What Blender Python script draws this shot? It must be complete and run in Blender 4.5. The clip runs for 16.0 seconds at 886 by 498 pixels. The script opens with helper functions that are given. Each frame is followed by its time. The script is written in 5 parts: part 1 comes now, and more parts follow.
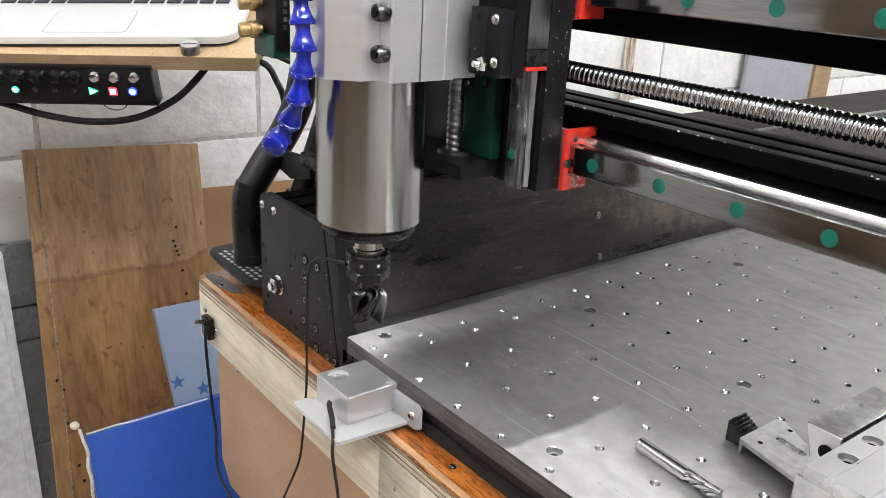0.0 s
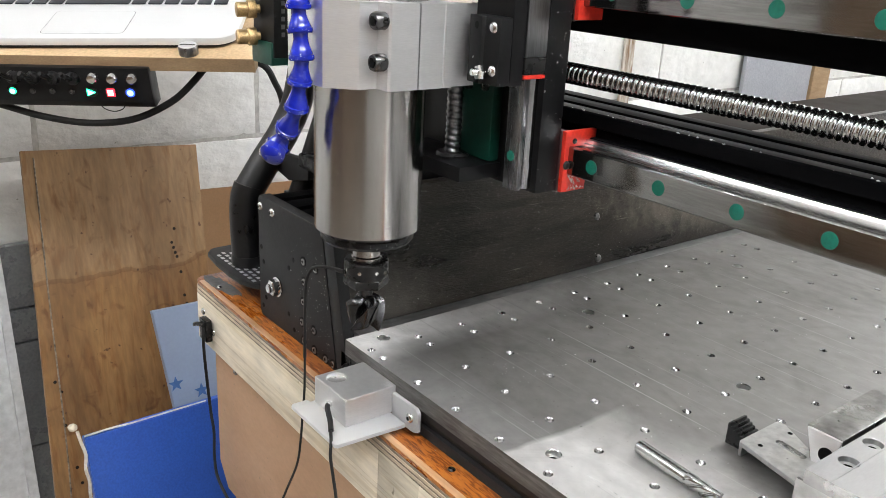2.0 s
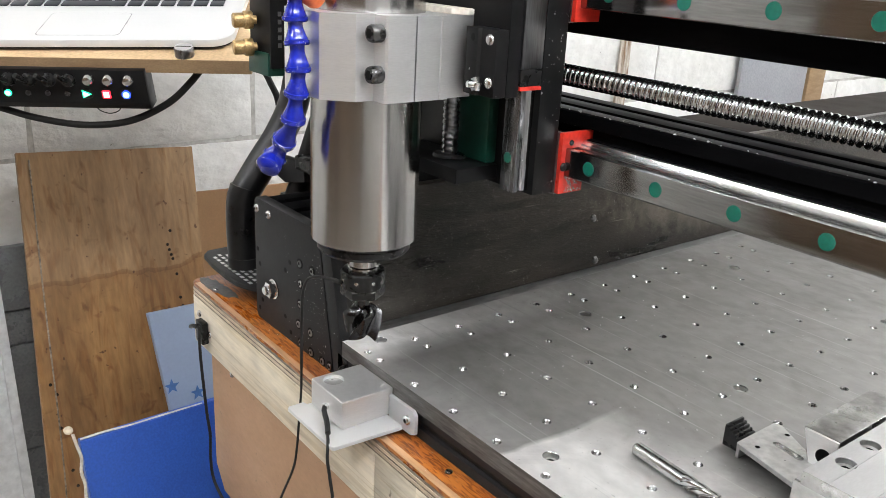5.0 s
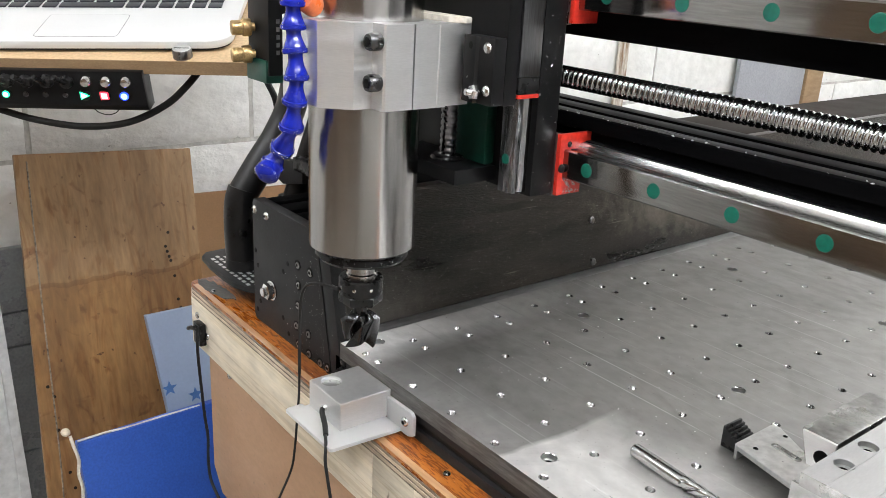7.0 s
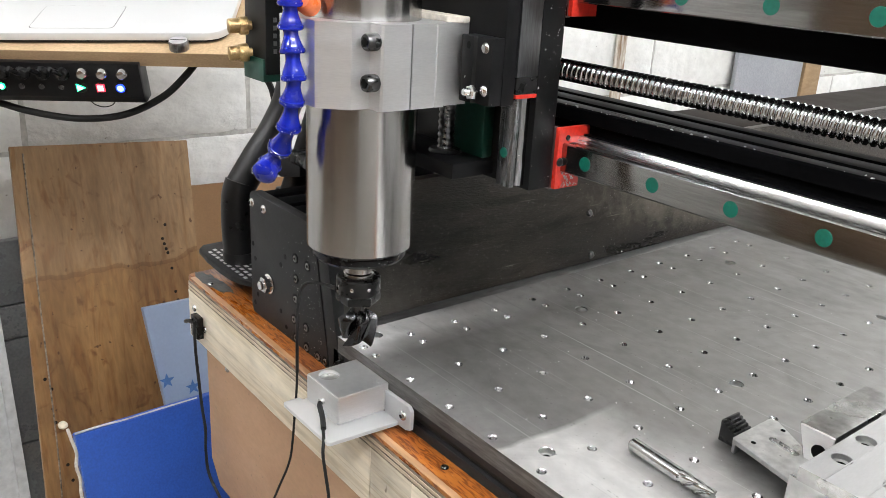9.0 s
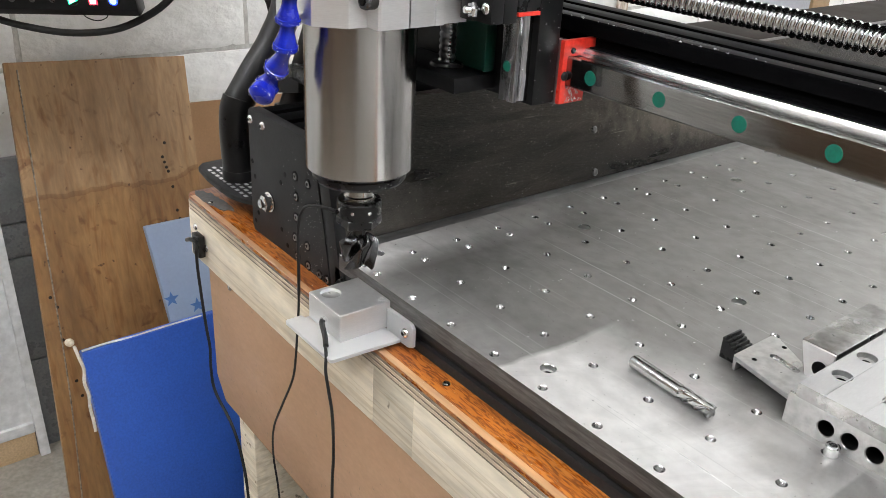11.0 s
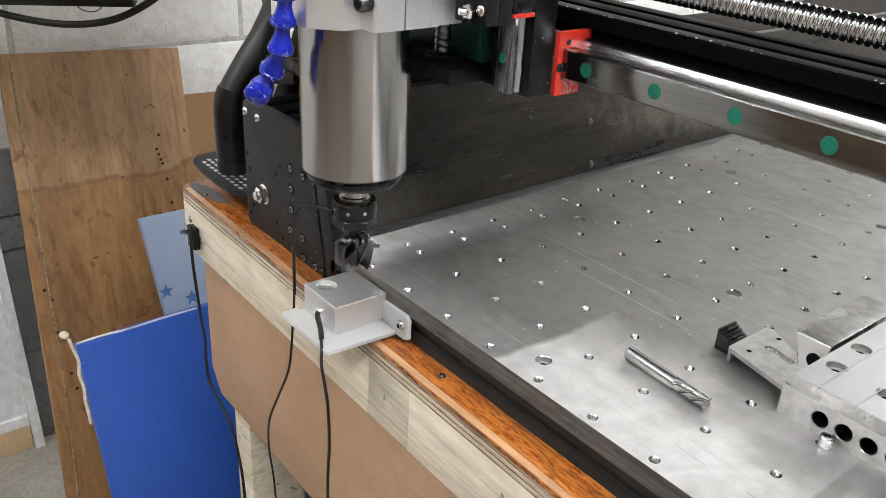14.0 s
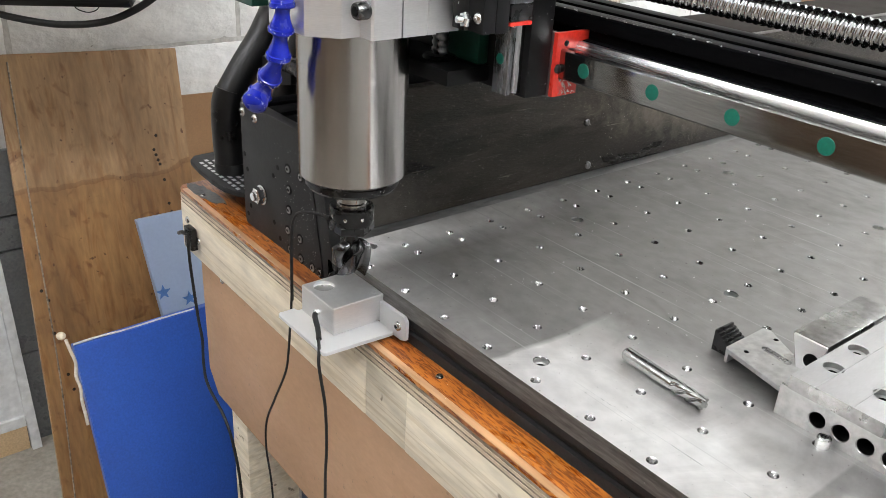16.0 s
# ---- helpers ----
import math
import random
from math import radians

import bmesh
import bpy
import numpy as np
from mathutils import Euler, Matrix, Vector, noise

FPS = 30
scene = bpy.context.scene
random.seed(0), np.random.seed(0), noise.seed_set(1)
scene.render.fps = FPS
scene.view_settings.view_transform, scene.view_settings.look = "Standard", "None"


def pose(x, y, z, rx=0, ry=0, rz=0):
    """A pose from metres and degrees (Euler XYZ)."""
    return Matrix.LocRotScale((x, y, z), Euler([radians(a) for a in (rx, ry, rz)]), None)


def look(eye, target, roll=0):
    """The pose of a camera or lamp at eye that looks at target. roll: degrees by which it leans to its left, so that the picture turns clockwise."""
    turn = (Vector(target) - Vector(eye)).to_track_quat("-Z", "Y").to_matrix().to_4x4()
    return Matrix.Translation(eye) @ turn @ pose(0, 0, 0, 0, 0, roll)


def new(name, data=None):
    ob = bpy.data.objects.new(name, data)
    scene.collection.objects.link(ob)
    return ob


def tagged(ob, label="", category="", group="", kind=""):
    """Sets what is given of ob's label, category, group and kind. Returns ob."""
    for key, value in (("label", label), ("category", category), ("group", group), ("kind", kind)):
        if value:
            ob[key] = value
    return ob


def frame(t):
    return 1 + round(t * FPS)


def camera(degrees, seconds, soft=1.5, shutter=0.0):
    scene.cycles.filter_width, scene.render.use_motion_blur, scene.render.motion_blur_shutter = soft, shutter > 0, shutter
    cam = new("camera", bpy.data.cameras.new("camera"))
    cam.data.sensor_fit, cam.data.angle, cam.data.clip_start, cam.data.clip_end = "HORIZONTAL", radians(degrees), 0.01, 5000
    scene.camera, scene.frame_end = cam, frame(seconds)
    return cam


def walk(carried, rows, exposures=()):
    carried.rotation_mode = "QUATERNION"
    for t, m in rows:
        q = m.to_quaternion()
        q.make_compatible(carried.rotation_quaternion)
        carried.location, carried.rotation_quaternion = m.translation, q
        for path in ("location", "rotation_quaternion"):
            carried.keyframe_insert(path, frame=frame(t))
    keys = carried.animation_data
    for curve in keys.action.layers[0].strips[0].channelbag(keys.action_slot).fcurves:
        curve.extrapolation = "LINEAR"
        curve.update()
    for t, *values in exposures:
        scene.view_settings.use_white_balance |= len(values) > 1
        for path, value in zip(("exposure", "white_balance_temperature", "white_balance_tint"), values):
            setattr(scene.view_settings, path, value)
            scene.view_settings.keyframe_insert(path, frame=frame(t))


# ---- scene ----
cam = camera(55.0, 16.0, soft=0.8)
PATH = [
    (0, (0.487, -0.369, 0.332), (-0.988, 0.802, -0.343), 3.0),
    (0.5, (0.485, -0.368, 0.332), (-0.988, 0.804, -0.342), 3.0),
    (1, (0.486, -0.368, 0.332), (-0.989, 0.803, -0.342), 3.0),
    (1.5, (0.485, -0.367, 0.332), (-0.989, 0.804, -0.342), 3.0),
    (2, (0.485, -0.367, 0.332), (-0.989, 0.806, -0.341), 3.0),
    (2.5, (0.484, -0.367, 0.332), (-0.988, 0.809, -0.342), 3.0),
    (3, (0.484, -0.366, 0.333), (-0.988, 0.808, -0.342), 2.9),
    (3.5, (0.484, -0.366, 0.334), (-0.986, 0.808, -0.344), 3.1),
    (4, (0.484, -0.367, 0.331), (-0.986, 0.812, -0.337), 3.0),
    (6.5, (0.484, -0.367, 0.333), (-0.984, 0.816, -0.336), 3.1),
    (7, (0.484, -0.367, 0.331), (-0.984, 0.818, -0.332), 3.1),
    (7.5, (0.484, -0.367, 0.333), (-0.982, 0.819, -0.334), 3.1),
    (8, (0.484, -0.366, 0.333), (-0.982, 0.819, -0.333), 3.1),
    (8.5, (0.483, -0.366, 0.332), (-0.98, 0.82, -0.342), 3.1),
    (9, (0.482, -0.366, 0.332), (-0.976, 0.82, -0.349), 3.2),
    (11.5, (0.477, -0.36, 0.328), (-0.913, 0.779, -0.549), 3.2),
    (12, (0.477, -0.361, 0.328), (-0.911, 0.782, -0.548), 3.2),
    (12.5, (0.477, -0.361, 0.327), (-0.911, 0.784, -0.546), 3.3),
    (13, (0.477, -0.362, 0.329), (-0.908, 0.785, -0.547), 3.3),
    (13.5, (0.477, -0.361, 0.328), (-0.909, 0.786, -0.545), 3.3),
    (14, (0.477, -0.361, 0.328), (-0.909, 0.787, -0.545), 3.3),
    (14.5, (0.477, -0.361, 0.328), (-0.908, 0.789, -0.545), 3.4),
    (15, (0.477, -0.361, 0.329), (-0.907, 0.789, -0.544), 3.3),
    (15.5, (0.478, -0.361, 0.329), (-0.907, 0.789, -0.544), 3.4),
    (16, (0.477, -0.361, 0.328), (-0.906, 0.792, -0.543), 3.4),
]
walk(cam, [(t, look(eye, target, roll)) for t, eye, target, roll in PATH])

# ---- room light: added tubes under the ceiling, out of view ----
world = bpy.data.worlds.new("room_air")
scene.world = world
world.use_nodes = True
world.node_tree.nodes["Background"].inputs[0].default_value = (0.75, 0.85, 1.0, 1)
world.node_tree.nodes["Background"].inputs[1].default_value = 0.05


TUBE_GLOW = 75.0
TUBES = (((0.95, -0.95, 1.40), (1.2, 0.55, 1.40), 0.052), ((0.32, 1.8, 1.40), (0.2, 3.5, 1.40), 0.043), ((-1.0, -1.2, 1.40), (0.3, -1.45, 1.40), 0.026))
scene.view_settings.exposure = -0.07


# ---- materials ----
def surf(name, color, rough=0.5, metal=0.0, second=None, scale=8.0, amount=0.5, stretch=(1, 1, 1), fine=180.0, bump=0.15,
         depth=0.001, rough_var=0.12, coat=0.0, speck=None, speck_scale=240.0, speck_at=0.72, aniso=0.0, transmit=0.0, spec=0.5, mottle=None):
    """A procedural surface: two colours mixed by coarse noise, fine grain in colour, gloss and relief, and optional specks."""
    m = bpy.data.materials.new(name)
    m.use_nodes = True
    t = m.node_tree
    b = t.nodes["Principled BSDF"]
    add, link = t.nodes.new, t.links.new
    coord = add("ShaderNodeTexCoord")
    mapped = add("ShaderNodeMapping")
    mapped.inputs["Scale"].default_value = stretch
    link(coord.outputs["Object"], mapped.inputs["Vector"])
    coarse = add("ShaderNodeTexNoise")
    coarse.inputs["Scale"].default_value, coarse.inputs["Detail"].default_value = scale, 6
    coarse.inputs["Roughness"].default_value = 0.62
    grain = add("ShaderNodeTexNoise")
    grain.inputs["Scale"].default_value, grain.inputs["Detail"].default_value = fine, 4
    link(mapped.outputs[0], coarse.inputs["Vector"])
    link(mapped.outputs[0], grain.inputs["Vector"])
    ramp = add("ShaderNodeMapRange")
    ramp.inputs[1].default_value, ramp.inputs[2].default_value = 0.36, 0.66
    link(coarse.outputs[0], ramp.inputs[0])
    mix = add("ShaderNodeMix")
    mix.data_type = "RGBA"
    second = second or tuple(c * 0.72 for c in color)
    mix.inputs[6].default_value, mix.inputs[7].default_value = (*color, 1), (*second, 1)
    scaled = add("ShaderNodeMath")
    scaled.operation, scaled.inputs[1].default_value = "MULTIPLY", amount
    link(ramp.outputs[0], scaled.inputs[0])
    link(scaled.outputs[0], mix.inputs[0])
    tint = add("ShaderNodeMix")
    tint.data_type, tint.blend_type = "RGBA", "MULTIPLY"
    tone = add("ShaderNodeMapRange")
    tone.inputs[1].default_value, tone.inputs[2].default_value = 0.3, 0.7
    tone.inputs[3].default_value, tone.inputs[4].default_value = 0.78, 1.12
    link(grain.outputs[0], tone.inputs[0])
    tint.inputs[0].default_value = min(1.0, 0.4 + amount * 0.6) if mottle is None else mottle
    link(mix.outputs[2], tint.inputs[6])
    link(tone.outputs[0], tint.inputs[7])
    out = tint.outputs[2]
    if speck:
        dots = add("ShaderNodeTexNoise")
        dots.inputs["Scale"].default_value, dots.inputs["Detail"].default_value = speck_scale, 2
        link(coord.outputs["Object"], dots.inputs["Vector"])
        cut = add("ShaderNodeMapRange")
        cut.inputs[1].default_value, cut.inputs[2].default_value = speck_at, speck_at + 0.04
        link(dots.outputs[0], cut.inputs[0])
        over = add("ShaderNodeMix")
        over.data_type = "RGBA"
        over.inputs[7].default_value = (*speck, 1)
        link(cut.outputs[0], over.inputs[0])
        link(out, over.inputs[6])
        out = over.outputs[2]
    link(out, b.inputs["Base Color"])
    gloss = add("ShaderNodeMapRange")
    gloss.inputs[1].default_value, gloss.inputs[2].default_value = 0.3, 0.7
    gloss.inputs[3].default_value, gloss.inputs[4].default_value = max(0.02, rough - rough_var), min(1, rough + rough_var)
    link(coarse.outputs[0], gloss.inputs[0])
    link(gloss.outputs[0], b.inputs["Roughness"])
    b.inputs["Metallic"].default_value = metal
    b.inputs["Coat Weight"].default_value = coat
    b.inputs["Specular IOR Level"].default_value = spec
    b.inputs["Coat Roughness"].default_value = 0.12
    b.inputs["Transmission Weight"].default_value = transmit
    if aniso:
        b.inputs["Anisotropic"].default_value = aniso
        b.inputs["Anisotropic Rotation"].default_value = 0.25
        tangent = add("ShaderNodeTangent")
        tangent.direction_type, tangent.axis = "RADIAL", "Z"
        link(tangent.outputs[0], b.inputs["Tangent"])
    if bump:
        relief = add("ShaderNodeBump")
        relief.inputs["Strength"].default_value, relief.inputs["Distance"].default_value = bump, depth
        link(grain.outputs[0], relief.inputs["Height"])
        link(relief.outputs[0], b.inputs["Normal"])
    return m


def figured(m, scale, turn, tone, low=0.53, high=0.6, bend=1.6, blend="MULTIPLY", strength=1.0):
    """Short dark wandering grain lines over a wood."""
    t = m.node_tree
    add, link = t.nodes.new, t.links.new
    coord, lay, grain, cut, mix = (add("ShaderNode" + k) for k in ("TexCoord", "Mapping", "TexNoise", "MapRange", "Mix"))
    lay.inputs["Rotation"].default_value, lay.inputs["Scale"].default_value = (0, 0, turn), scale
    grain.inputs["Scale"].default_value, grain.inputs["Detail"].default_value, grain.inputs["Distortion"].default_value = 1.0, 3, bend
    cut.inputs[1].default_value, cut.inputs[2].default_value, cut.inputs[4].default_value = low, high, strength
    mix.data_type, mix.blend_type = "RGBA", blend
    mix.inputs[7].default_value = (*tone, 1)
    base = t.nodes["Principled BSDF"].inputs["Base Color"]
    link(coord.outputs["Object"], lay.inputs["Vector"])
    link(lay.outputs[0], grain.inputs["Vector"])
    link(grain.outputs[0], cut.inputs[0])
    link(cut.outputs[0], mix.inputs[0])
    link(base.links[0].from_socket, mix.inputs[6])
    link(mix.outputs[2], base)


def glow(name, color, strength):
    m = bpy.data.materials.new(name)
    m.use_nodes = True
    b = m.node_tree.nodes["Principled BSDF"]
    b.inputs["Base Color"].default_value = (*color, 1)
    b.inputs["Emission Color"].default_value = (*color, 1)
    b.inputs["Emission Strength"].default_value = strength
    return m


PLATE = surf("machined_plate", (0.9, 0.895, 0.89), 0.55, 1, (0.78, 0.775, 0.765), 9, 0.6, (1, 1.25, 1), 60, 0.03, 0.0003, 0.05,
             speck=(0.36, 0.35, 0.34), speck_scale=420, speck_at=0.71, mottle=0.5)


def plate_tones(m, near, far, old):
    """The plate's base colour: dark, but for a fresh facing pass across its front between two edges and lighter margins
    along two sides. These tones also hold the plate's reflections. Smears and fine scratches run over both."""
    t = m.node_tree
    add, link = t.nodes.new, t.links.new
    coord, apart, wander = add("ShaderNodeTexCoord"), add("ShaderNodeSeparateXYZ"), add("ShaderNodeTexNoise")
    wander.inputs["Scale"].default_value, wander.inputs["Detail"].default_value = 14, 5
    link(coord.outputs["Object"], apart.inputs[0])
    link(coord.outputs["Object"], wander.inputs["Vector"])

    def calc(kind, a, b, c=None, clamp=False):
        n = add("ShaderNodeMath")
        n.operation, n.use_clamp = kind, clamp
        for i, v in enumerate((a, b, c)):
            if v is None:
                continue
            if isinstance(v, (int, float)):
                n.inputs[i].default_value = v
            else:
                link(v, n.inputs[i])
        return n.outputs[0]

    def ramp(v, a, b, top=1.0, low=0.0):
        n = add("ShaderNodeMapRange")
        n.inputs[1].default_value, n.inputs[2].default_value, n.inputs[3].default_value, n.inputs[4].default_value = a, b, low, top
        link(v, n.inputs[0])
        return n.outputs[0]

    x = calc("MULTIPLY_ADD", wander.outputs[0], 0.02, apart.outputs[0])
    y = calc("MULTIPLY_ADD", wander.outputs[0], 0.05, apart.outputs[1])
    fresh = calc("MULTIPLY", ramp(x, near + 0.007, near + 0.013), ramp(y, 0.15, 0.045))
    fresh = calc("MULTIPLY", fresh, ramp(apart.outputs[0], far + 0.001, far - 0.001, 1.0, 0.35))
    margin = calc("MULTIPLY", ramp(x, -0.028, -0.062), ramp(apart.outputs[1], 0.26, 0.0, 1.0, 0.12))
    margin = calc("MULTIPLY", margin, 0.8)
    # The x ramp paints the plate's sheen: lighter towards the right.
    front = calc("ADD", ramp(y, 0.075, 0.012, 0.36), ramp(x, 0.1, 0.45, 0.3))
    corner = calc("MULTIPLY", ramp(x, -0.035, -0.08), ramp(y, 0.13, 0.045))
    gloss = t.nodes["Principled BSDF"].inputs["Roughness"]
    link(calc("MULTIPLY_ADD", corner, 0.25, gloss.links[0].from_socket), gloss)
    total = calc("ADD", calc("MAXIMUM", calc("MAXIMUM", fresh, margin), corner), front, None, True)
    smear = add("ShaderNodeTexNoise")
    smear.inputs["Scale"].default_value, smear.inputs["Detail"].default_value, smear.inputs["Distortion"].default_value = 5.0, 7, 1.2
    smear.inputs["Roughness"].default_value = 0.68
    link(coord.outputs["Object"], smear.inputs["Vector"])
    # Outside the facing pass the colour is cut down, dark reflections included.
    dull = add("ShaderNodeMix")
    dull.data_type, dull.blend_type = "RGBA", "MULTIPLY"
    dull.inputs[7].default_value = (*old, 1)
    base = t.nodes["Principled BSDF"].inputs["Base Color"]
    link(base.links[0].from_socket, dull.inputs[6])
    link(calc("SUBTRACT", 1.0, total), dull.inputs[0])
    stain = add("ShaderNodeMix")
    stain.data_type, stain.blend_type = "RGBA", "MULTIPLY"
    stain.inputs[7].default_value = (0.7, 0.695, 0.69, 1)
    link(ramp(smear.outputs[0], 0.47, 0.68), stain.inputs[0])
    link(dull.outputs[2], stain.inputs[6])
    last = stain.outputs[2]
    for turn, size, gap, deep, tone in ((0.5, 3.0, 420, 0.3, 0.85), (2.2, 2.2, 420, 0.3, 0.85), (1.1, 5.0, 300, 0.35, 0.25), (0.05, 4.0, 520, 0.14, 0.9), (1.62, 3.0, 480, 0.25, 0.9)):
        lay, hair = add("ShaderNodeMapping"), add("ShaderNodeTexNoise")
        lay.inputs["Rotation"].default_value = (0, 0, turn)
        lay.inputs["Scale"].default_value = (size, gap, 1)
        hair.inputs["Scale"].default_value, hair.inputs["Detail"].default_value = 1.0, 1
        link(coord.outputs["Object"], lay.inputs["Vector"])
        link(lay.outputs[0], hair.inputs["Vector"])
        line = add("ShaderNodeMix")
        line.data_type = "RGBA"
        line.inputs[7].default_value = (tone, tone, tone, 1)
        link(ramp(hair.outputs[0], 0.71, 0.79, deep), line.inputs[0])
        link(last, line.inputs[6])
        last = line.outputs[2]
    link(last, base)


plate_tones(PLATE, 0.118, 0.3235, (0.31, 0.305, 0.30))
BAR = surf("dull_edge_bar", (0.4, 0.4, 0.4), 0.42, 1, (0.28, 0.28, 0.28), 12, 0.8, (1, 0.3, 1), 200, 0.04, 0.0003)
THREAD = surf("cut_thread", (0.4, 0.4, 0.4), 0.2, 1, (0.16, 0.16, 0.16), 300, 0.8, bump=0.0)
# Darker than the plate's top, with bright specks.
PLATE_SIDE = surf("dark_plate_edge", (0.17, 0.165, 0.16), 0.55, 0.6, (0.07, 0.066, 0.062), 60, 0.9, (0.4, 1, 3), 330, 0.4, speck=(0.4, 0.4, 0.4), speck_scale=500, speck_at=0.72)
ALU = surf("milled_aluminium", (0.78, 0.78, 0.785), 0.48, 1, (0.67, 0.67, 0.68), 14, 0.4, (1, 1, 6), 220, 0.06, 0.0004, 0.05, mottle=0.2)
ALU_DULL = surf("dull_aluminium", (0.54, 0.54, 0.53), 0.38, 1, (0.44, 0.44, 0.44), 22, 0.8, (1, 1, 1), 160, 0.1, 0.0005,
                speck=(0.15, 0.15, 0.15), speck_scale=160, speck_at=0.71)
ALU_VISE = surf("brushed_jaw_plate", (0.57, 0.57, 0.575), 0.44, 1, (0.48, 0.48, 0.485), 14, 0.4, (6, 1, 1), 220, 0.06, 0.0004, 0.05, mottle=0.2)
BOLT = surf("dark_steel_bolt", (0.13, 0.13, 0.132), 0.3, 1, (0.08, 0.08, 0.08), 80, 0.6, bump=0.03, depth=0.0002)
JAW = surf("stained_ground_steel", (0.42, 0.42, 0.41), 0.3, 1, (0.2, 0.195, 0.19), 28, 0.9, fine=160, bump=0.05, depth=0.0003)
SPINDLE = surf("turned_stainless", (0.47, 0.46, 0.45), 0.2, 1, (0.37, 0.362, 0.355), 6, 0.7, (3, 3, 0.15), 30, 0.0, 0.0003, 0.03, aniso=0.8)
MILL = surf("ground_tool_steel", (0.35, 0.35, 0.345), 0.25, 1, (0.31, 0.31, 0.305), 60, 0.2, (1, 1, 1), 300, 0.0, 0.0002, 0.04, mottle=0.1)
RACE = surf("bright_ball_track", (0.8, 0.8, 0.8), 0.26, 1, (0.35, 0.35, 0.35), 60, 0.8, (0.05, 6, 6), 300, 0.0, 0.0003, 0.06)
RAIL_FACE = surf("ground_rail_face", (0.33, 0.33, 0.325), 0.10, 1, (0.24, 0.235, 0.23), 20, 0.6, (0.2, 3, 3), 300, 0.0, 0.0003, 0.05)
RAIL_DARK = surf("oiled_rail_steel", (0.3, 0.3, 0.31), 0.3, 1, (0.18, 0.18, 0.19), 25, 0.8, (4, 4, 0.3), 240, 0.06, 0.0003,
                 speck=(0.8, 0.8, 0.8), speck_scale=300, speck_at=0.76)
CHROME = surf("bright_screw_steel", (0.74, 0.74, 0.74), 0.16, 1, (0.5, 0.5, 0.5), 120, 0.6, fine=400, bump=0.03, depth=0.0002)
SCREW = surf("polished_ball_screw", (0.56, 0.565, 0.57), 0.2, 1, (0.34, 0.345, 0.35), 60, 0.6, bump=0.0, rough_var=0.06)
OXIDE = surf("black_oxide_steel", (0.010, 0.010, 0.0105), 0.28, 0.2, (0.02, 0.02, 0.02), 60, 0.6, fine=300, bump=0.06, depth=0.0003, spec=0.28)
CARBIDE = surf("ground_carbide", (0.07, 0.07, 0.072), 0.24, 1, (0.035, 0.035, 0.037), 70, 0.7, fine=300, bump=0.05, depth=0.0003)
ANODIZED = surf("black_anodised", (0.006, 0.006, 0.0065), 0.38, 0, (0.010, 0.010, 0.0105), 12, 0.6, fine=250, bump=0.06, depth=0.0003,
                speck=(0.35, 0.35, 0.35), speck_scale=210, speck_at=0.77, spec=0.18)
BEAM = surf("black_extrusion", (0.003, 0.003, 0.0034), 0.36, 0, (0.007, 0.007, 0.0074), 10, 0.6, (0.2, 2, 2), 260, 0.04, 0.0003,
            speck=(0.3, 0.3, 0.3), speck_scale=160, speck_at=0.8, spec=0.005)
POWDER = surf("black_powder_coat", (0.019, 0.019, 0.0198), 0.46, 0, (0.026, 0.026, 0.027), 9, 0.6, fine=500, bump=0.2, depth=0.0004,
              speck=(0.3, 0.3, 0.3), speck_scale=420, speck_at=0.775, spec=0.14)
DUSTY = surf("dusty_black_ply", (0.004, 0.0034, 0.0029), 0.34, 0, (0.032, 0.0255, 0.02), 7.0, 1.0, (1.5, 0.5, 2.4), 330, 0.9, 0.0008,
             speck=(0.24, 0.22, 0.19), speck_scale=620, speck_at=0.69, spec=0.24, mottle=1.0)


def dust_and_sheen(m, at, size, color):
    """A soft ragged pale patch round a point of a surface, for dust and sheen."""
    t = m.node_tree
    add, link = t.nodes.new, t.links.new
    coord, move, ball, ragged, wear, cut, mix = (add("ShaderNode" + k) for k in ("TexCoord", "Mapping", "VectorMath", "TexNoise", "Math", "MapRange", "Mix"))
    move.vector_type = "TEXTURE"
    move.inputs["Location"].default_value, move.inputs["Scale"].default_value = at, size
    ball.operation = "LENGTH"
    ragged.inputs["Scale"].default_value, ragged.inputs["Detail"].default_value, ragged.inputs["Roughness"].default_value = 30, 8, 0.75
    wear.operation, wear.inputs[1].default_value = "MULTIPLY_ADD", 1.5
    cut.inputs[1].default_value, cut.inputs[2].default_value = 1.75, 0.9
    mix.data_type = "RGBA"
    mix.inputs[7].default_value = (*color, 1)
    base = t.nodes["Principled BSDF"].inputs["Base Color"]
    link(coord.outputs["Object"], move.inputs["Vector"])
    link(move.outputs[0], ball.inputs[0])
    link(coord.outputs["Object"], ragged.inputs["Vector"])
    link(ragged.outputs[0], wear.inputs[0])
    link(ball.outputs["Value"], wear.inputs[2])
    link(wear.outputs[0], cut.inputs[0])
    link(cut.outputs[0], mix.inputs[0])
    link(base.links[0].from_socket, mix.inputs[6])
    link(mix.outputs[2], base)


figured(DUSTY, (30, 22, 900), 0.0, (0.3, 0.28, 0.25), 0.7, 0.78, 0.4, "MIX", 0.55)
figured(DUSTY, (20, 9, 60), 0.0, (0.35, 0.3, 0.26), 0.5, 0.7, 1.5)
# The far patch puts the panel's sheen in the colour, with its dust.
dust_and_sheen(DUSTY, (-0.13, 0.56, 0.07), (0.3, 0.22, 0.06), (0.15, 0.135, 0.11))
dust_and_sheen(DUSTY, (-0.13, 0.03, 0.01), (0.3, 0.10, 0.05), (0.055, 0.05, 0.044))
